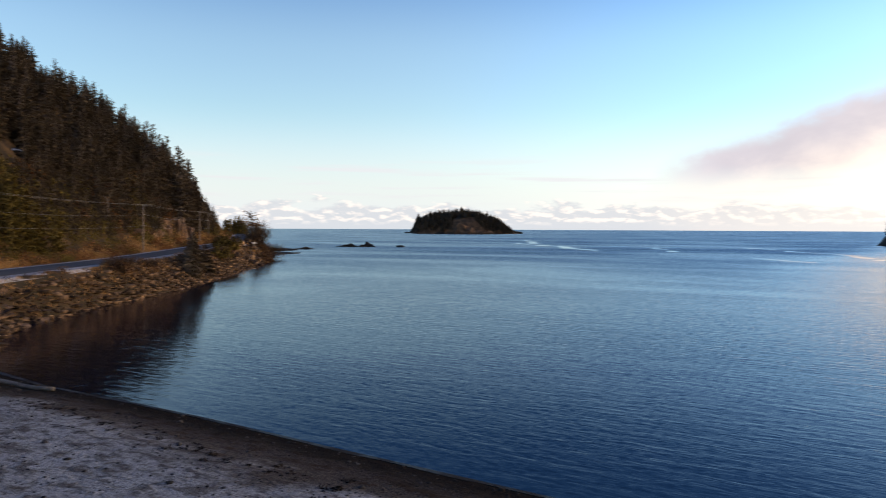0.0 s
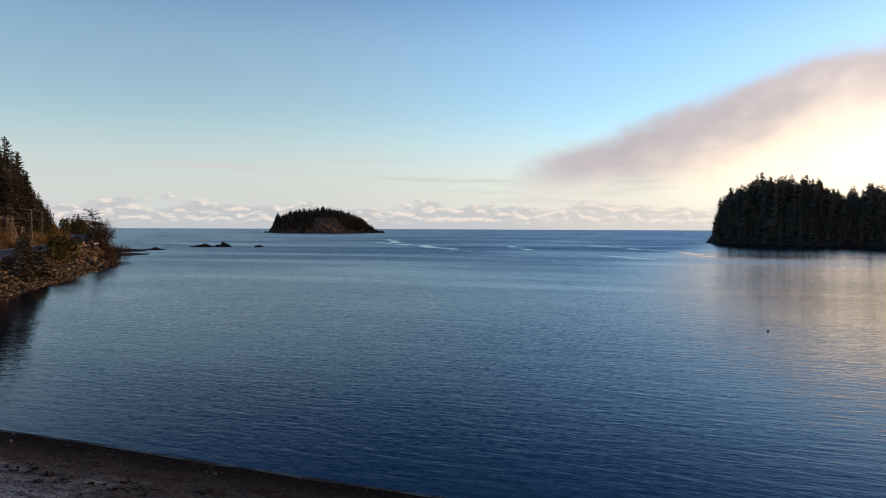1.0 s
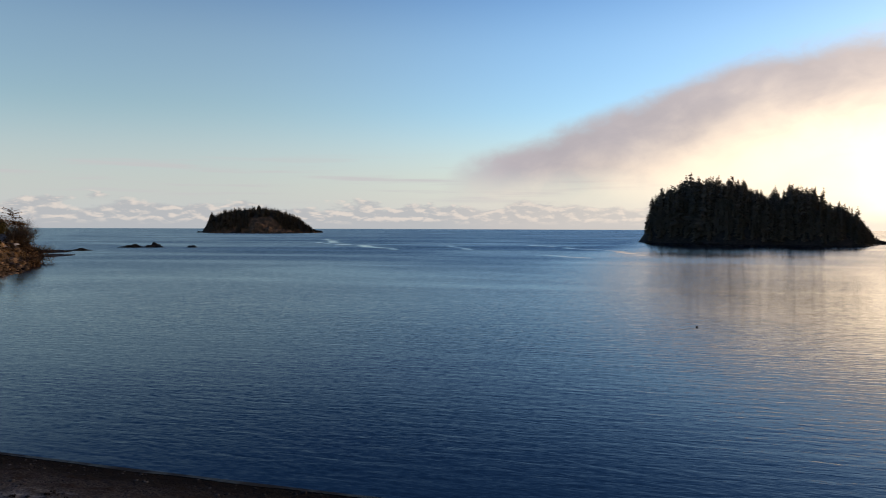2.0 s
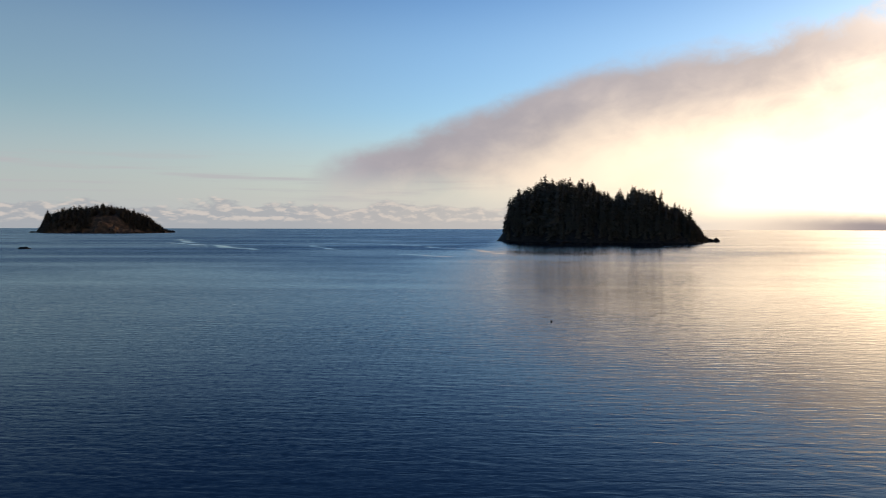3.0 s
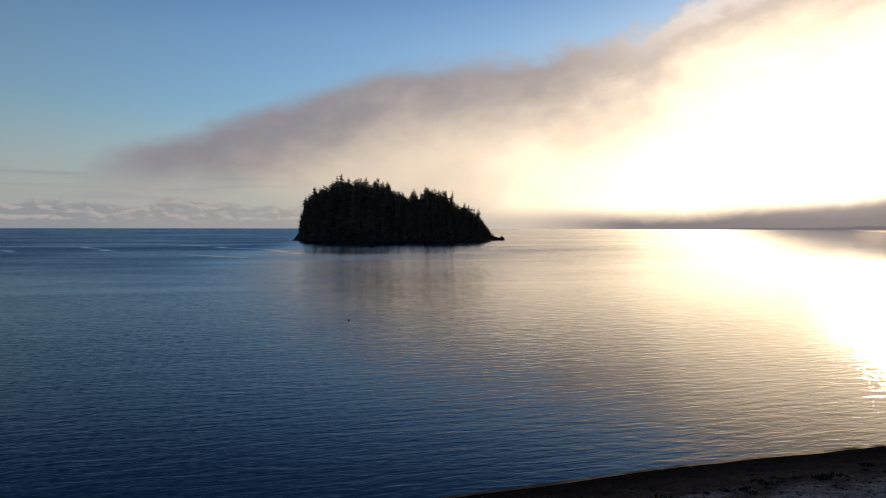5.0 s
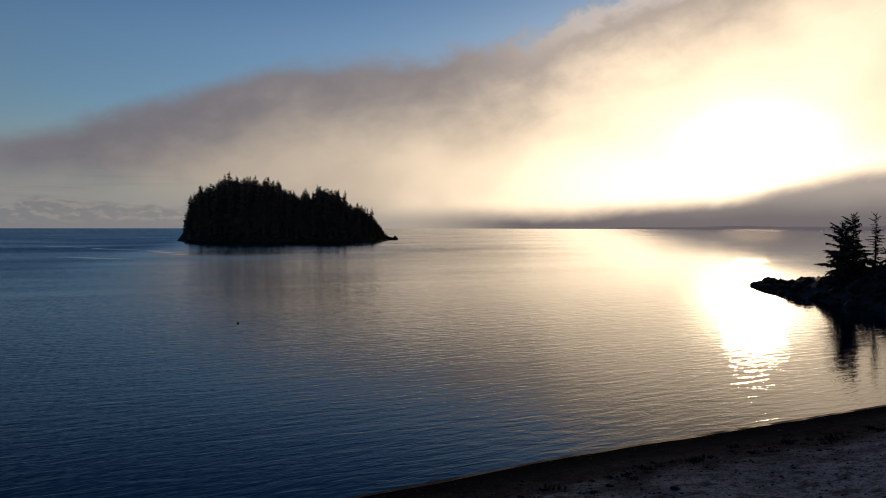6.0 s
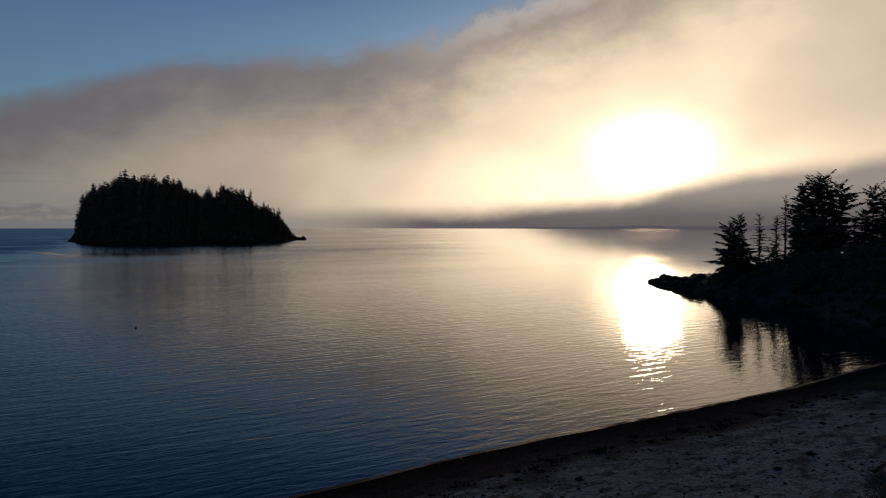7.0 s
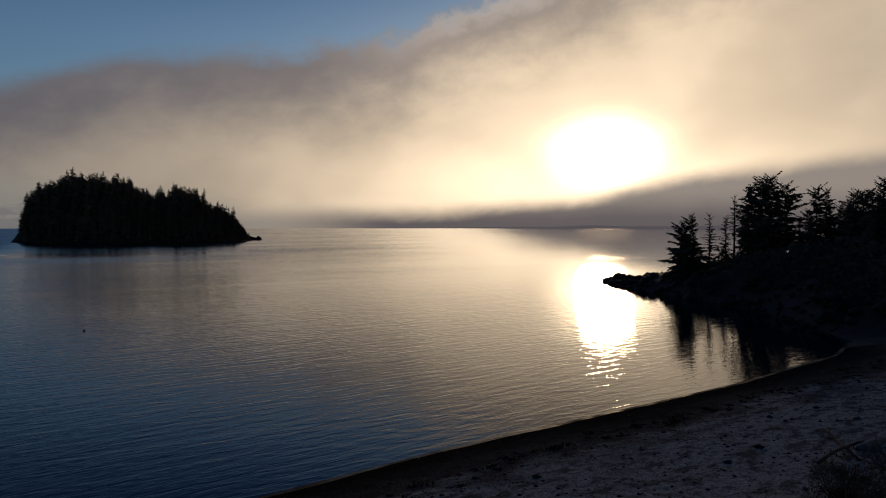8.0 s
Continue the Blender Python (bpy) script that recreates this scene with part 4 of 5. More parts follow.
def build_roadside():
    # conifers and bushes between the road and the water
    for i, (x, y, h, w) in enumerate([(-45.4, 126, 7.6, 0.30), (-46.8, 130, 7.0, 0.32), (-44.6, 123, 5.0, 0.38), (-45.6, 133, 5.6, 0.36)]):
        t = conifer("young dark conifer on the bank below the road", h, h * w, 0.03, 70, 6, 300 + i, "young conifers on the bank", ragged=0.4, width=2.4, power=0.6)
        t.location = (x, y, float(height(x, y)) - 0.3)
    bush("olive evergreen bush beside the coast road", -51.5, 165, 3.2, 3.5, 31, 1500, 0.30, M_OLIVE)
    bush("olive evergreen bush beside the coast road", -49.0, 152, 2.4, 2.8, 32, 1200, 0.28, M_OLIVE)
    bush("large leafless brown bush on the rocky shore", -55.5, 208, 4.6, 6.8, 33, 900, 0.20, M_SCRUB, 300)
    bush("large leafless brown bush on the rocky shore", -54.0, 214, 5.2, 5.2, 34, 1000, 0.20, M_SCRUB, 280)
    bush("brown bush with a little foliage on the rocky shore", -57.5, 214, 3.6, 6.6, 35, 1000, 0.24, M_OLIVE, 120)
    bush("leafless brown bush on the rocky shore", -50.2, 196, 3.4, 3.4, 36, 1000, 0.24, M_SCRUB, 120)
    bush("leafless reddish bush among the embankment rocks", -46.0, 99, 2.8, 2.6, 37, 900, 0.16, M_SCRUB, 150)
    bush("leafless reddish bush among the embankment rocks", -46.6, 110, 2.2, 1.8, 38, 700, 0.16, M_SCRUB, 110)
    for i, (x, y, h) in enumerate([(-76, 262, 6.5), (-79, 268, 5.5), (-86, 279, 5.5)]):
        bush("dark rounded tree at the bend of the road", x, y, h * 0.42, h, 60 + i, 1300, 0.35, M_OLIVE, 50, "tree")
    # bare spreading tree on the shore
    t = empty("bare_tree", "bare spreading tree on the rocky shore", "tree", at=(-56.6, 204.5, float(height(-56.6, 204.5)) - 0.2))
    zs = np.linspace(0, 7.0, 6)
    v, f = tube([(0.15 * z, 0, z) for z in zs], np.interp(zs, [0, 7], [0.2, 0.05]))
    mesh_object("trunk", v, f, M_BARK, t)
    v, f = crown_cards(9.4, 4.0, 0.55, 26, 7, 77, droop=0.05, ragged=0.5, power=0.35, width=1.0)
    mesh_object("crown", v, f, M_SCRUB, t)
    # undergrowth at the foot of the hill
    g = np.random.default_rng(44)
    kinds = [clump(120, 1.3, 1.5, 0.13, 400 + i) for i in range(6)]
    rows = {"brown": [], "olive": [], "grass": [], "rust": []}
    for k in range(2200):
        y = g.uniform(56, 262)
        w = g.uniform(0, 1) ** 1.5 * 14
        x = float(road_x(y)) - 4.6 - w
        if blocks_ledge(x, y, float(height(x, y)) + 0.8):
            continue
        patch = float(rough_noise(x, y, 11.0, 3, 31)) + g.normal(0, 0.12)
        key = "olive" if patch > 0.0 else "brown" if patch > -0.24 else "rust"
        if w < 4.5 - 4 * patch:
            q = float(rough_noise(x, y, 5.0, 2, 9)) + g.normal(0, 0.10)
            key = "grass" if q > 0.10 else "rust" if q > -0.12 else "olive" if q < -0.28 else "brown"
        rows[key].append((x, y, w, 0.62 + 0.065 * min(w, 14)))
    for key, mat, label in (("brown", M_SCRUB, "brown leafless undergrowth on the hillside"), ("olive", M_OLIVE, "olive and yellow undergrowth on the hillside"),
                            ("rust", M_RUST, "rust-coloured bracken at the foot of the hill"), ("grass", M_GRASS, "dry golden grass beside the road")):
        a = np.array(rows[key])
        z = height(a[:, 0], a[:, 1])
        wood("undergrowth", [(p[0], p[1], q - 0.15, p[3]) for p, q in zip(a, z)], label, "undergrowth", kinds, mat, 0.7, 1.5, 9)
    # dry grass and low growth on the seaward verge
    rows = []
    for k in range(1500):
        y = g.uniform(58, 235)
        x = float(road_x(y)) + 5.2 + g.random() ** 1.5 * 3.0
        if g.random() < 0.75 + 0.5 * float(rough_noise(x, y, 9.0, 2, 3)):
            rows.append((x, y, float(height(x, y)) - 0.1, 0.20 + 0.22 * g.random()))
    kinds = [clump(56, 1.3, 1.5, 0.19, 420 + i) for i in range(6)]
    wood("verge_grass", rows[: len(rows) * 2 // 3], "dry golden grass on the verge above the rocks", "grass", kinds, M_GRASS, 0.6, 1.2, 10)
    wood("verge_scrub", rows[len(rows) * 2 // 3:], "low brown scrub on the verge above the rocks", "scrub", kinds, M_SCRUB, 0.8, 1.7, 11)


build_roadside()


def foot_trees():
    """Yellowing alders at the foot of the hill, and a pale broken snag."""
    for i, (az, d, top) in enumerate(((-32.4, 116, 17.0), (-31.6, 114, 18.2), (-30.9, 117, 16.0), (-29.7, 119, 13.5), (-27.6, 124, 12.5), (-32.0, 119, 15.0))):
        x, y = d * math.sin(radians(az)), d * math.cos(radians(az))
        x = min(x, float(road_x(y)) - 7.6)
        z = float(height(x, y)) - 0.3
        h = top - z
        t = empty("alder", "slender alder with yellow-olive leaves below the hill", "tree", "alders below the hill", at=(x, y, z))
        zs = np.linspace(0, h * 0.97, 6)
        v, f = tube([(0.12 * math.sin(q * 0.6 + i), 0, q) for q in zs], np.interp(zs, [0, h], [0.13, 0.03]))
        mesh_object("trunk", v, f, M_BARK, t, smooth=True)
        v, f = crown_cards(h, 1.7, 0.12, 90, 4, 760 + i, droop=-0.15, ragged=0.6, power=0.25, width=1.5, tri=True)
        mesh_object("crown", v, f, M_OLIVE, t)
    x, y = -66.0, 137.0
    t = empty("dead_tree", "pale broken snag standing among the hillside trees", "dead tree", at=(x, y, float(height(x, y)) - 0.4))
    for pts, r in (([(0, 0, 0), (0.1, 0, 3), (0.05, 0, 6.4)], 0.17), ([(0.05, 0, 6.2), (0.5, -0.2, 7.2), (1.0, -0.3, 8.4)], 0.11), ([(0.05, 0, 6.0), (-0.5, 0.1, 7.0), (-1.3, 0.1, 7.5)], 0.09)):
        v, f = tube(pts, [r, r * 0.8, r * 0.4], 7)
        mesh_object("stem" if r > 0.15 else "broken_limb", v, f, M_POLE, t, smooth=True)


foot_trees()


def rock_cut():
    """Bare rock where the road was blasted through the spur."""
    for k, (y, w, ln, hi) in enumerate(((160, 3.6, 2.6, 2.8), (168, 4.2, 2.6, 4.2), (177, 2.8, 2.6, 7.4), (182, 2.4, 2.6, 5.6), (150, 5.0, 2.0, 2.0))):
        bm = rock_mesh(3.3 + k, 0.5, 4, 1.0)
        for v in bm.verts:
            v.co += 0.10 * Vector((noise.noise(v.co * 5), noise.noise(v.co * 5 + Vector((9, 0, 0))), 0))
            v.co = Vector((v.co.x * 1.9, v.co.y * ln, min(v.co.z, 0.62 + 0.12 * noise.noise(v.co * 3)) * hi))
        me = bpy.data.meshes.new("rock_outcrop")
        bm.to_mesh(me)
        bm.free()
        me.materials.append(M_CLIFF)
        x = float(road_x(y)) - 6.2 - w
        ob = new("rock_outcrop", me)
        ob.matrix_basis = pose(x, y, float(height(x, y)) - 0.5, 0, 0, 8 * k)
        tagged(ob, "bare brown rock outcrop at the foot of the wooded hill", "rock", "rock cut beside the road")


rock_cut()


def crest_trees():
    """Single trees that stand out along the hill's skyline."""
    g = np.random.default_rng(91)
    kinds = [conifer("tall dark conifer on the hill's skyline", 10, 2.2 + 0.3 * i, 0.14, 100, 5, 500 + i, "conifers on the skyline", ragged=0.6, width=1.7, power=0.75, tri=True) for i in range(4)]
    for i in range(46):
        y = g.uniform(196, 226)
        w = 5 + 84 * (i / 45) + g.normal(0, 1.5)
        x = float(road_x(y)) - 6.2 - w
        s = g.uniform(0.8, 1.3) * (0.9 if w > 40 else 1)
        m = pose(x, y, float(height(x, y)) - 0.4, 0, 0, g.random() * 360) @ Matrix.Diagonal((s, s, s, 1))
        t = kinds[i] if i < 4 else copy_thing(kinds[i % 4], Matrix())
        t.matrix_basis = m


crest_trees()


def spur_trees():
    """Tall ragged trees that lean out over the road where the hill ends."""
    g = np.random.default_rng(93)
    for i in range(34):
        az, d = g.uniform(-24.5, -18.2), g.uniform(190, 222)
        x, y = d * math.sin(radians(az)), d * math.cos(radians(az))
        if road_x(y) - 7.5 < x:
            continue
        z = float(height(x, y)) - 0.4
        top = float(np.interp(az, [-24.5, -21.5, -20.7, -19.9, -19.0, -18.7, -18.2], [40, 34.5, 32, 29, 20, 16, 11])) - g.uniform(0, 4) * (i > 6)
        h = max(4.0, top - z)
        t = conifer("tall ragged conifer at the end of the wooded hill", h, min(h * 0.24, 4.0), 0.06, 70, 6, 540 + i, "conifers on the skyline", ragged=0.5, width=1.7, power=0.5, flat=0.4, droop=0.1, limbs=12, tri=True)
        t.location = (x, y, z)


spur_trees()


# ---- poles and cables ----
def utility_pole(x, y, base, top, arm, turn, double=False, low=False):
    p = empty("utility_pole", "weathered timber utility pole beside the coast road", "utility pole", "poles along the road", at=(x, y, base))
    h = top - base
    for dx in ((-0.9, 0.9) if double else (0.0,)):
        v, f = tube([(dx, 0, z) for z in (-0.8, 0, h * 0.5, h)], [0.17, 0.16, 0.14, 0.11], 10)
        mesh_object("shaft", v, f, M_POLE, p, smooth=True)
    bm = bmesh.new()
    bmesh.ops.create_cube(bm, size=1.0)
    bmesh.ops.scale(bm, vec=(arm, 0.13, 0.15), verts=bm.verts)
    bmesh.ops.bevel(bm, geom=bm.edges[:], offset=0.015, segments=1, affect="EDGES")
    bmesh.ops.translate(bm, vec=(0 if double else arm * 0.32, 0.17, h - 0.35), verts=bm.verts)
    part("crossarm", bm, M_POLE, p)
    for k in (-0.42, 0.0, 0.42):
        cx = k * arm + (0 if double else arm * 0.32)
        v, f = tube([(cx, 0.17, h - 0.28), (cx, 0.17, h - 0.20), (cx, 0.17, h - 0.14), (cx, 0.17, h - 0.06)], [0.03, 0.07, 0.04, 0.06], 8)
        mesh_object("insulator", v, f, M_WIRE, p, "pale ceramic insulator")
    p.rotation_euler = (0, 0, turn)
    return p


def cable(a, b, sag, r=0.022):
    n = 16
    curve = bpy.data.curves.new("cable", "CURVE")
    curve.dimensions, curve.bevel_depth, curve.bevel_resolution = "3D", r, 1
    s = curve.splines.new("POLY")
    s.points.add(n)
    for i in range(n + 1):
        t = i / n
        s.points[i].co = (*(Vector(a).lerp(Vector(b), t) - Vector((0, 0, sag * 4 * t * (1 - t)))), 1)
    curve.materials.append(M_WIRE)
    tagged(new("cable", curve), "slack overhead cable between the roadside poles", "cable", "cables along the road")


def build_line():
    poles = [(-57.5, 62, 4.6, 15.2, 2.2), (-60.8, 141, 4.9, 14.55, 2.2), (-64.0, 183, 5.6, 14.1, 2.2), (-68.5, 203, 6.3, 14.0, 2.0), (-80.5, 246, 8.0, 14.3, 2.6)]
    for i, (x, y, b, t, arm) in enumerate(poles):
        b = min(b, float(height(x, y)) + 0.05)
        utility_pole(x, y, b, t, arm, radians(-6), double=i == 4)
    for p, q in zip(poles, poles[1:]):
        long = math.hypot(p[0] - q[0], p[1] - q[1])
        for dx, dz, sag in ((-0.25, -0.10, 0.008), (1.4, -0.10, 0.008), (0.1, -2.05, 0.014), (0.1, -4.3, 0.012)):
            cable((p[0] + dx, p[1] + 0.15, p[3] + dz), (q[0] + dx, q[1] + 0.15, q[3] + dz), sag * long, 0.012 if dz < -1 else 0.011)


build_line()


# ---- beach things ----
def log_thing(label, a, b, r, seed, mat, stubs=3):
    a, b = Vector(a), Vector(b)
    d, g = b - a, random.Random(seed)
    ob = empty("driftwood_log", label, "driftwood", "driftwood on the beach", at=a)
    ob.rotation_euler = d.to_track_quat("Z", "Y").to_euler()
    n = 12
    zs = [d.length * i / n for i in range(n + 1)]
    v, f = tube([(0.08 * math.sin(z * 0.9 + seed), 0.05 * math.sin(z * 1.4), z) for z in zs], [r * (1.1 - 0.35 * i / n + 0.06 * g.random()) for i in range(n + 1)], 12)
    mesh_object("stem", v, f, mat, ob, smooth=True)
    for k in range(stubs):
        z, t, ln = d.length * g.uniform(0.2, 0.9), g.random() * 6.28, r * g.uniform(1.5, 4.5)
        pts = [(math.cos(t) * q, math.sin(t) * q, z + q * 0.6) for q in (0, r + ln * 0.5, r + ln)]
        v, f = tube(pts, [r * 0.35, r * 0.25, r * 0.12], 6)
        mesh_object("branch_stub", v, f, mat, ob, smooth=True)
    return ob


def on_ground(x, y, up):
    return (x, y, float(height(x, y)) + up)


def build_swash():
    """The glistening film that the last ripple leaves along the beach."""
    pts = [Vector((x, y, 0)) for x, y in COAST[13:26]]
    line = []
    for a, b in zip(pts, pts[1:]):
        n = max(2, int((b - a).length / 0.5))
        line += [a.lerp(b, i / n) for i in range(n)]
    verts = []
    for i, p in enumerate(line):
        q = line[min(i + 1, len(line) - 1)] - line[max(i - 1, 0)]
        side = Vector((q.y, -q.x, 0)).normalized()
        if inland(np.array([p.x + side.x]), np.array([p.y + side.y]))[0] < 0:
            side = -side
        w = 0.08 + 0.20 * float(rough_noise(p.x, p.y, 2.2, 3, 6))
        for d in (-0.25, 0.0, max(0.03, w)):
            x, y = p.x + side.x * d, p.y + side.y * d
            verts.append((x, y, max(float(height(x, y)), -0.02) + 0.022))
    faces = [(i * 3 + k, i * 3 + k + 1, i * 3 + k + 4, i * 3 + k + 3) for i in range(len(line) - 1) for k in (0, 1)]
    tagged(mesh_object("swash", verts, faces, M_SWASH, smooth=True), "glistening wet film at the water's edge", "wet sand", kind="structure")


build_swash()


def build_beach_things():
    log_thing("long bleached drift log lying at the water's edge", on_ground(-32.5, 43.6, 0.12), on_ground(-23.2, 41.3, 0.13), 0.15, 3, M_WOOD, 2)
    log_thing("frost-covered drift log at the top of the beach", on_ground(30.6, -2.6, 0.03), on_ground(35.5, -6.0, 0.06), 0.13, 5, M_WOOD, 3)
    log_thing("thin drift branch on the frosted shingle", on_ground(28.2, -1.2, 0.08), on_ground(31.2, -2.9, 0.30), 0.06, 6, M_BARK, 6)
    log_thing("thin drift branch on the frosted shingle", on_ground(29.0, -2.6, 0.08), on_ground(33.4, -1.6, 0.12), 0.05, 7, M_BARK, 5)
    for i, (x, y, rx, rz) in enumerate([(24.2, -1.8, 1.2, 1.25), (25.6, -3.6, 1.5, 1.5), (22.6, -2.9, 1.0, 1.0), (27.4, -4.4, 1.3, 1.1)]):
        bush("dark low bush at the top of the beach", x, y, rx, rz, 80 + i, 2600, 0.035, M_SCRUB, 160, wide=0.008)
    g = np.random.default_rng(61)
    # stones
    stone = []
    for i in range(5):
        bm = rock_mesh(i + 0.5, 0.35, 1, 0.6)
        stone.append((np.array([v.co[:] for v in bm.verts]), np.array([[v.index for v in f.verts] for f in bm.faces])))
        bm.free()
    rows = []
    n = 34000
    x, y = g.uniform(-30, 62, n), g.uniform(-16, 46, n)
    s = inland(x, y)
    dens = np.interp(s, [0.2, 1.0, 3.0, 5.0, 6.5, 20], [0.7, 0.4, 0.3, 0.7, 0.5, 0.35])
    ok = (s > 0.1) & (s < 24) & (g.random(n) < dens) & (np.hypot(x, y) > 10)
    x, y, s = x[ok], y[ok], s[ok]
    z = height(x, y)
    size = 0.035 + 0.05 * g.random(len(x)) ** 3 + 0.10 * (g.random(len(x)) < 0.02)
    wood("shingle", list(zip(x, y, z, size)), "loose dark stones on the shingle beach", "shingle", stone, M_PEBBLE, 0.7, 1.3, 12)
    # strand line of dark weed
    weed = [clump(26, 0.35, 0.10, 0.10, 700 + i, 0.35, 0.1) for i in range(4)]
    rows = []
    for k in range(260):
        t = g.uniform(0, 1)
        x0 = -24 + 84 * t
        y0 = float(np.interp(x0, [c[0] for c in COAST[14:25]], [c[1] for c in COAST[14:25]]))
        off = 4.6 + 1.3 * float(rough_noise(x0, 0, 5.0, 2, 7)) + g.normal(0, 0.6)
        px, py = x0 - 0.47 * off, y0 - 0.88 * off
        rows.append((px, py, float(height(px, py)) - 0.01, g.uniform(0.5, 1.3)))
    wood("seaweed", rows, "dark strand line of dried seaweed on the shingle", "seaweed", weed, M_WEED, 0.4, 0.9, 13)
    # a small float in the bay
    bm = bmesh.new()
    bmesh.ops.create_uvsphere(bm, u_segments=12, v_segments=8, radius=0.11)
    for v in bm.verts:
        v.co.z = v.co.z * 0.9 + 0.03 * abs(v.co.z)
    ob = empty("float", "small dark float drifting in the bay", "float", at=(44.5, 60.2, 0.06))
    part("body", bm, M_BARK, ob)


build_beach_things()


# ---- rocks of the point, the coast and the embankment ----
def boulders(label, n, area, keep, smin, smax, seed, mat):
    g = np.random.default_rng(seed)
    shapes = []
    for i in range(6):
        bm = rock_mesh(seed + i * 1.7, 0.45, 2, 0.75)
        shapes.append((np.array([v.co[:] for v in bm.verts]), np.array([[v.index for v in f.verts] for f in bm.faces])))
        bm.free()
    x, y = g.uniform(area[0], area[1], n), g.uniform(area[2], area[3], n)
    s = inland(x, y)
    ok = keep(x, y, s)
    x, y = x[ok], y[ok]
    z = height(x, y)
    size = smin + (smax - smin) * g.random(len(x)) ** 2.5
    return wood("boulders", list(zip(x, y, z + 0.1 * size, size)), label, "boulders", shapes, mat, 0.7, 1.3, seed + 1)


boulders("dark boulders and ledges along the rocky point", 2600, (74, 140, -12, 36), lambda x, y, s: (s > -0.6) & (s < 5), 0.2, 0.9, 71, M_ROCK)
boulders("dark boulders along the shore below the road", 2600, (-75, -40, 168, 300), lambda x, y, s: (s > -1.2) & (s < 6.5), 0.3, 1.05, 72, M_RIPRAP)


def point_scrub():
    g = np.random.default_rng(66)
    kinds = [clump(70, 1.15, 1.1, 0.24, 800 + i) for i in range(5)]
    x, y = g.uniform(66, 140, 2600), g.uniform(-46, 30, 2600)
    s = inland(x, y)
    ok = (s > 4.0) & (x < 122 - 0.5 * np.maximum(0, 10 - s))
    x, y, s = x[ok], y[ok], s[ok]
    z = height(x, y)
    k = np.interp(s, [4, 8, 20], [0.4, 0.9, 1.5]) * np.interp(x, [90, 112], [1.3, 0.9])
    wood("point_undergrowth", list(zip(x, y, z - 0.1, k)), "dark evergreen scrub under the spruces on the point", "undergrowth", kinds, M_NEEDLE, 0.7, 1.4, 14)


point_scrub()


def build_riprap():
    """Blasted rock on the embankment: single rocks where it is nearest, one mass further on."""
    bank = empty("riprap_embankment", "embankment of angular brown blasted rock below the road", "embankment", kind="structure")
    g = np.random.default_rng(15)
    shapes = []
    for i in range(7):
        bm = bmesh.new()
        bmesh.ops.create_cube(bm, size=1.5)
        bmesh.ops.triangulate(bm, faces=bm.faces[:])
        for v in bm.verts:
            v.co *= g.uniform(0.55, 1.3)
            v.co.z *= 0.42
            v.co.x *= 1.35
        me = bpy.data.meshes.new("rock")
        bm.to_mesh(me)
        bm.free()
        me.materials.append(M_RIPRAP)
        shapes.append(me)
    cells, spots = {}, []
    for k in range(46000):
        y = g.uniform(50, 182)
        x = g.uniform(-52, -33)
        cell = (int(x / 0.40), int(y / 0.54))
        if cell in cells:
            continue
        cells[cell] = 1
        spots.append((x, y))
    a = np.array(spots)
    s = inland(a[:, 0], a[:, 1])
    ok = (s > -0.8) & (a[:, 0] > road_x(a[:, 1]) + 6.0) & (a[:, 0] < -33 - 0.25 * np.clip(60 - a[:, 1], 0, 20))
    a = a[ok]
    z = height(a[:, 0], a[:, 1])
    near = (a[:, 1] > 64) & (a[:, 1] < 75)
    count, far = 0, []
    for (x, y), zz, close in zip(a, z, near):
        size = 0.16 + 0.34 * g.random() ** 2.4
        if close and count < 300:
            ob = new("rock", shapes[int(g.integers(7))])
            ob.parent = bank
            ob.matrix_basis = pose(x, y, zz + 0.05 + 0.15 * size, *g.uniform(-30, 30, 2), g.uniform(0, 360)) @ Matrix.Diagonal((size * g.uniform(0.8, 1.6), size, size * g.uniform(0.6, 1.0), 1))
            count += 1
        else:
            far.append((x, y, zz + 0.05 + 0.15 * size, size))
    kinds = [(np.array([v.co[:] for v in me.vertices]), np.array([list(p.vertices) for p in me.polygons])) for me in shapes]
    wood("rock_mass", far, "angular brown blasted rocks heaped below the road", "rocks", kinds, M_RIPRAP, 0.8, 1.35, 16)


build_riprap()


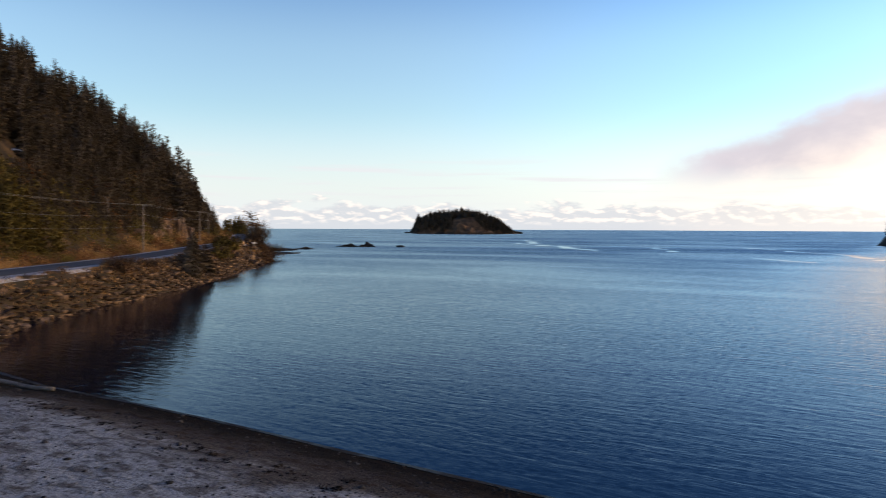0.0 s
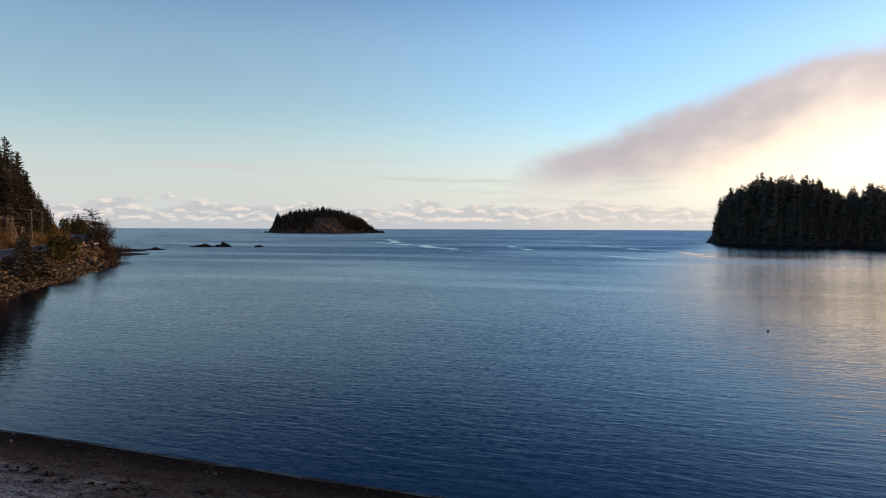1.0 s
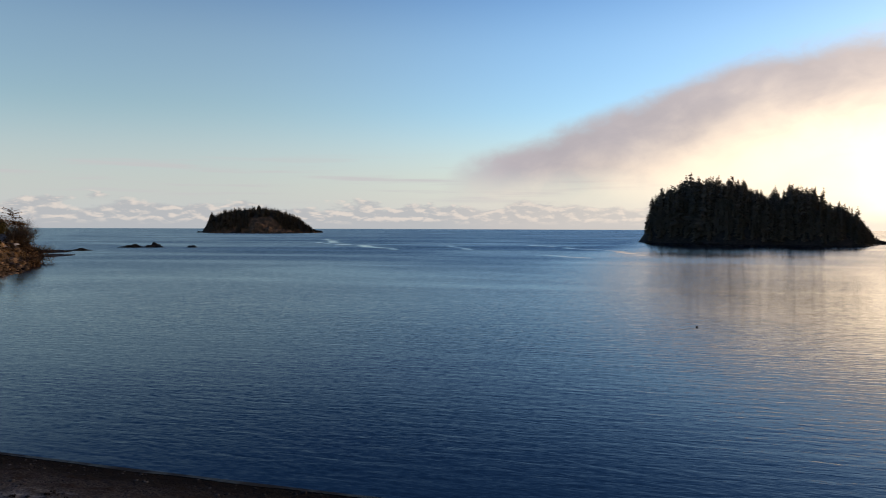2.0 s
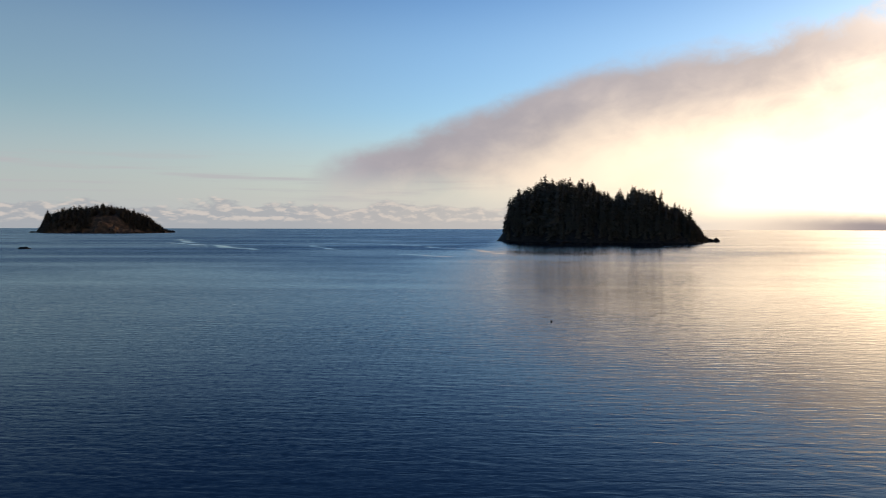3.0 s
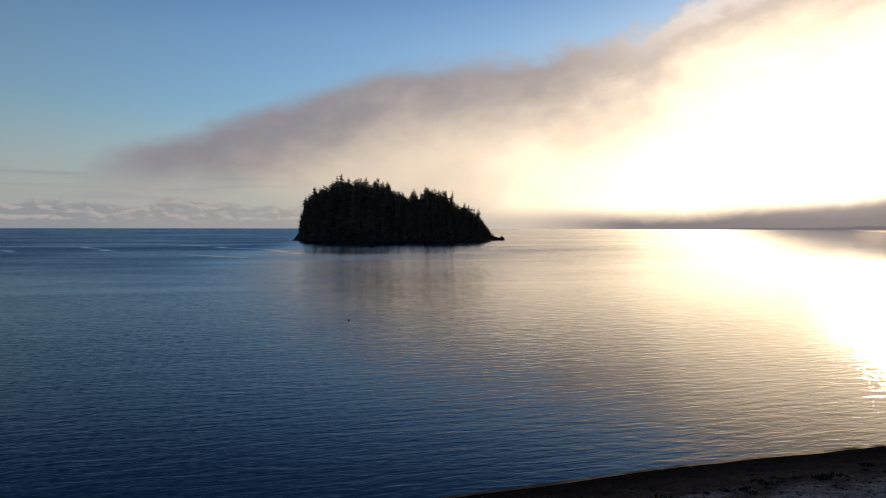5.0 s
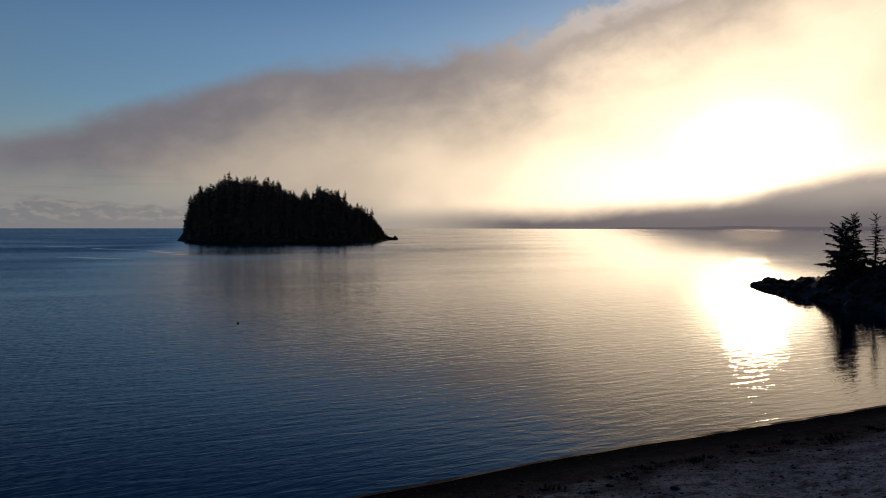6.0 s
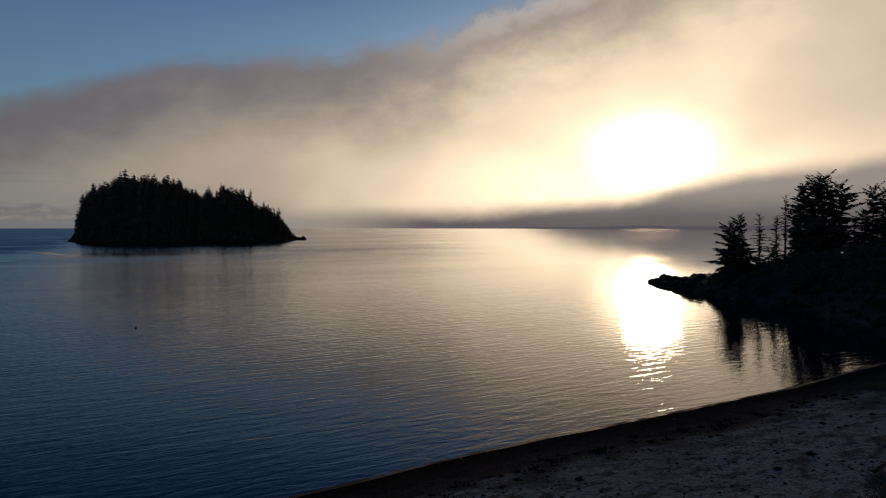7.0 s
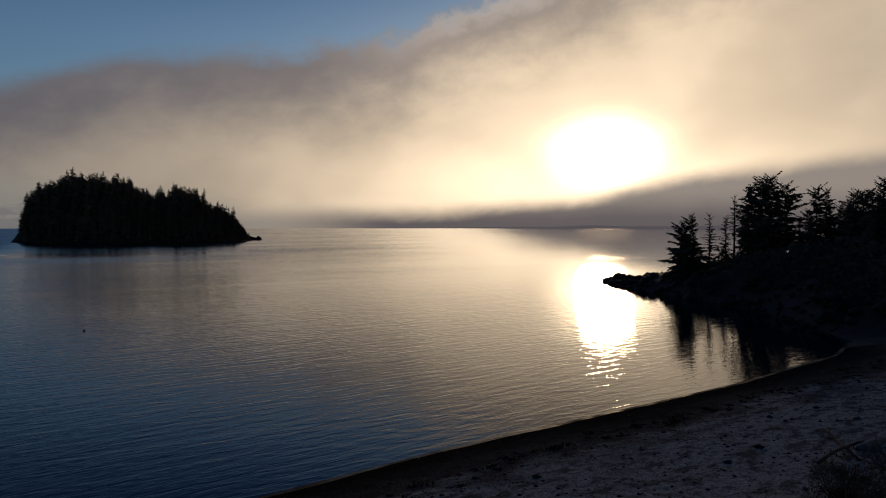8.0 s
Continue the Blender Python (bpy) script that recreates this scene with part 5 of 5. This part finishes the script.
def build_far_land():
    """Low land on the horizon under the fog, its haze put in as glow."""
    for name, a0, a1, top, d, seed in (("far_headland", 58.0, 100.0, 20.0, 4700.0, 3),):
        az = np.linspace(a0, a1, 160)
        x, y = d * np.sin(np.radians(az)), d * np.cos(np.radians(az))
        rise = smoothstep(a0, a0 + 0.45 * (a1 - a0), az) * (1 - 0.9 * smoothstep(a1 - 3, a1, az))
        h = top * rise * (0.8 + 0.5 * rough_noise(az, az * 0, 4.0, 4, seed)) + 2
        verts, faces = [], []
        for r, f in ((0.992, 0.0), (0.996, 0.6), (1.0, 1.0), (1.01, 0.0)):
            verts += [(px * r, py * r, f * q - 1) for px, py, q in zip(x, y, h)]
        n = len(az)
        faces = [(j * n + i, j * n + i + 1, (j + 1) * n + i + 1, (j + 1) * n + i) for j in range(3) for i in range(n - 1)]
        tagged(mesh_object(name, verts, faces, M_HAZE_GLOW, smooth=True), "low wooded far shore with fog haze put in as glow", "far shore", kind="structure")


build_far_land()


def snowy_ledge():
    y = 123.0
    x = -0.62 * y
    ledge = empty("rock_ledge", "snow-covered rock ledge among the hillside trees", "rock ledge", at=(x, y, 10 + math.hypot(x, y) * math.tan(radians(5.2))))
    ledge.rotation_euler = (0, 0, radians(-40))
    for name, mat, up, down, lift in (("rock_body", M_ROCK, 0.2, 1.3, 0.0), ("snow_cap", M_SNOW, 0.28, 0.12, 0.2)):
        bm = rock_mesh(8.3, 0.4, 3, 1.0)
        for v in bm.verts:
            v.co = Vector((v.co.x * 1.2, v.co.y * 1.9, v.co.z * (up if v.co.z > 0 else down) + lift))
        part(name, bm, mat, ledge)


snowy_ledge()


def far_rock_face():
    isle = [o for o in scene.collection.objects if o.name.startswith("island") and o.get("label", "").startswith("distant")][0]
    for k, (sx, d, ln, hi) in enumerate(((-3, -78, 15, 17), (13, -80, 8, 11), (24, -79, 10, 7), (36, -76, 9, 5), (47, -72, 9, 4))):
        bm = rock_mesh(5.1 + k, 0.3, 4, 1.0)
        for v in bm.verts:
            v.co = Vector((v.co.x * ln, v.co.y * 9, v.co.z * hi))
            v.co += Vector((0, 0, 1.2)) * noise.noise(v.co * 0.16)
        bmesh.ops.translate(bm, vec=(sx, d, 0), verts=bm.verts)
        bmesh.ops.transform(bm, matrix=pose(*FAR["centre"], 0, 0, 0, math.degrees(FAR["turn"])), verts=bm.verts)
        part("rock_face", bm, M_ISLE, isle, "bare brown rock face")


far_rock_face()
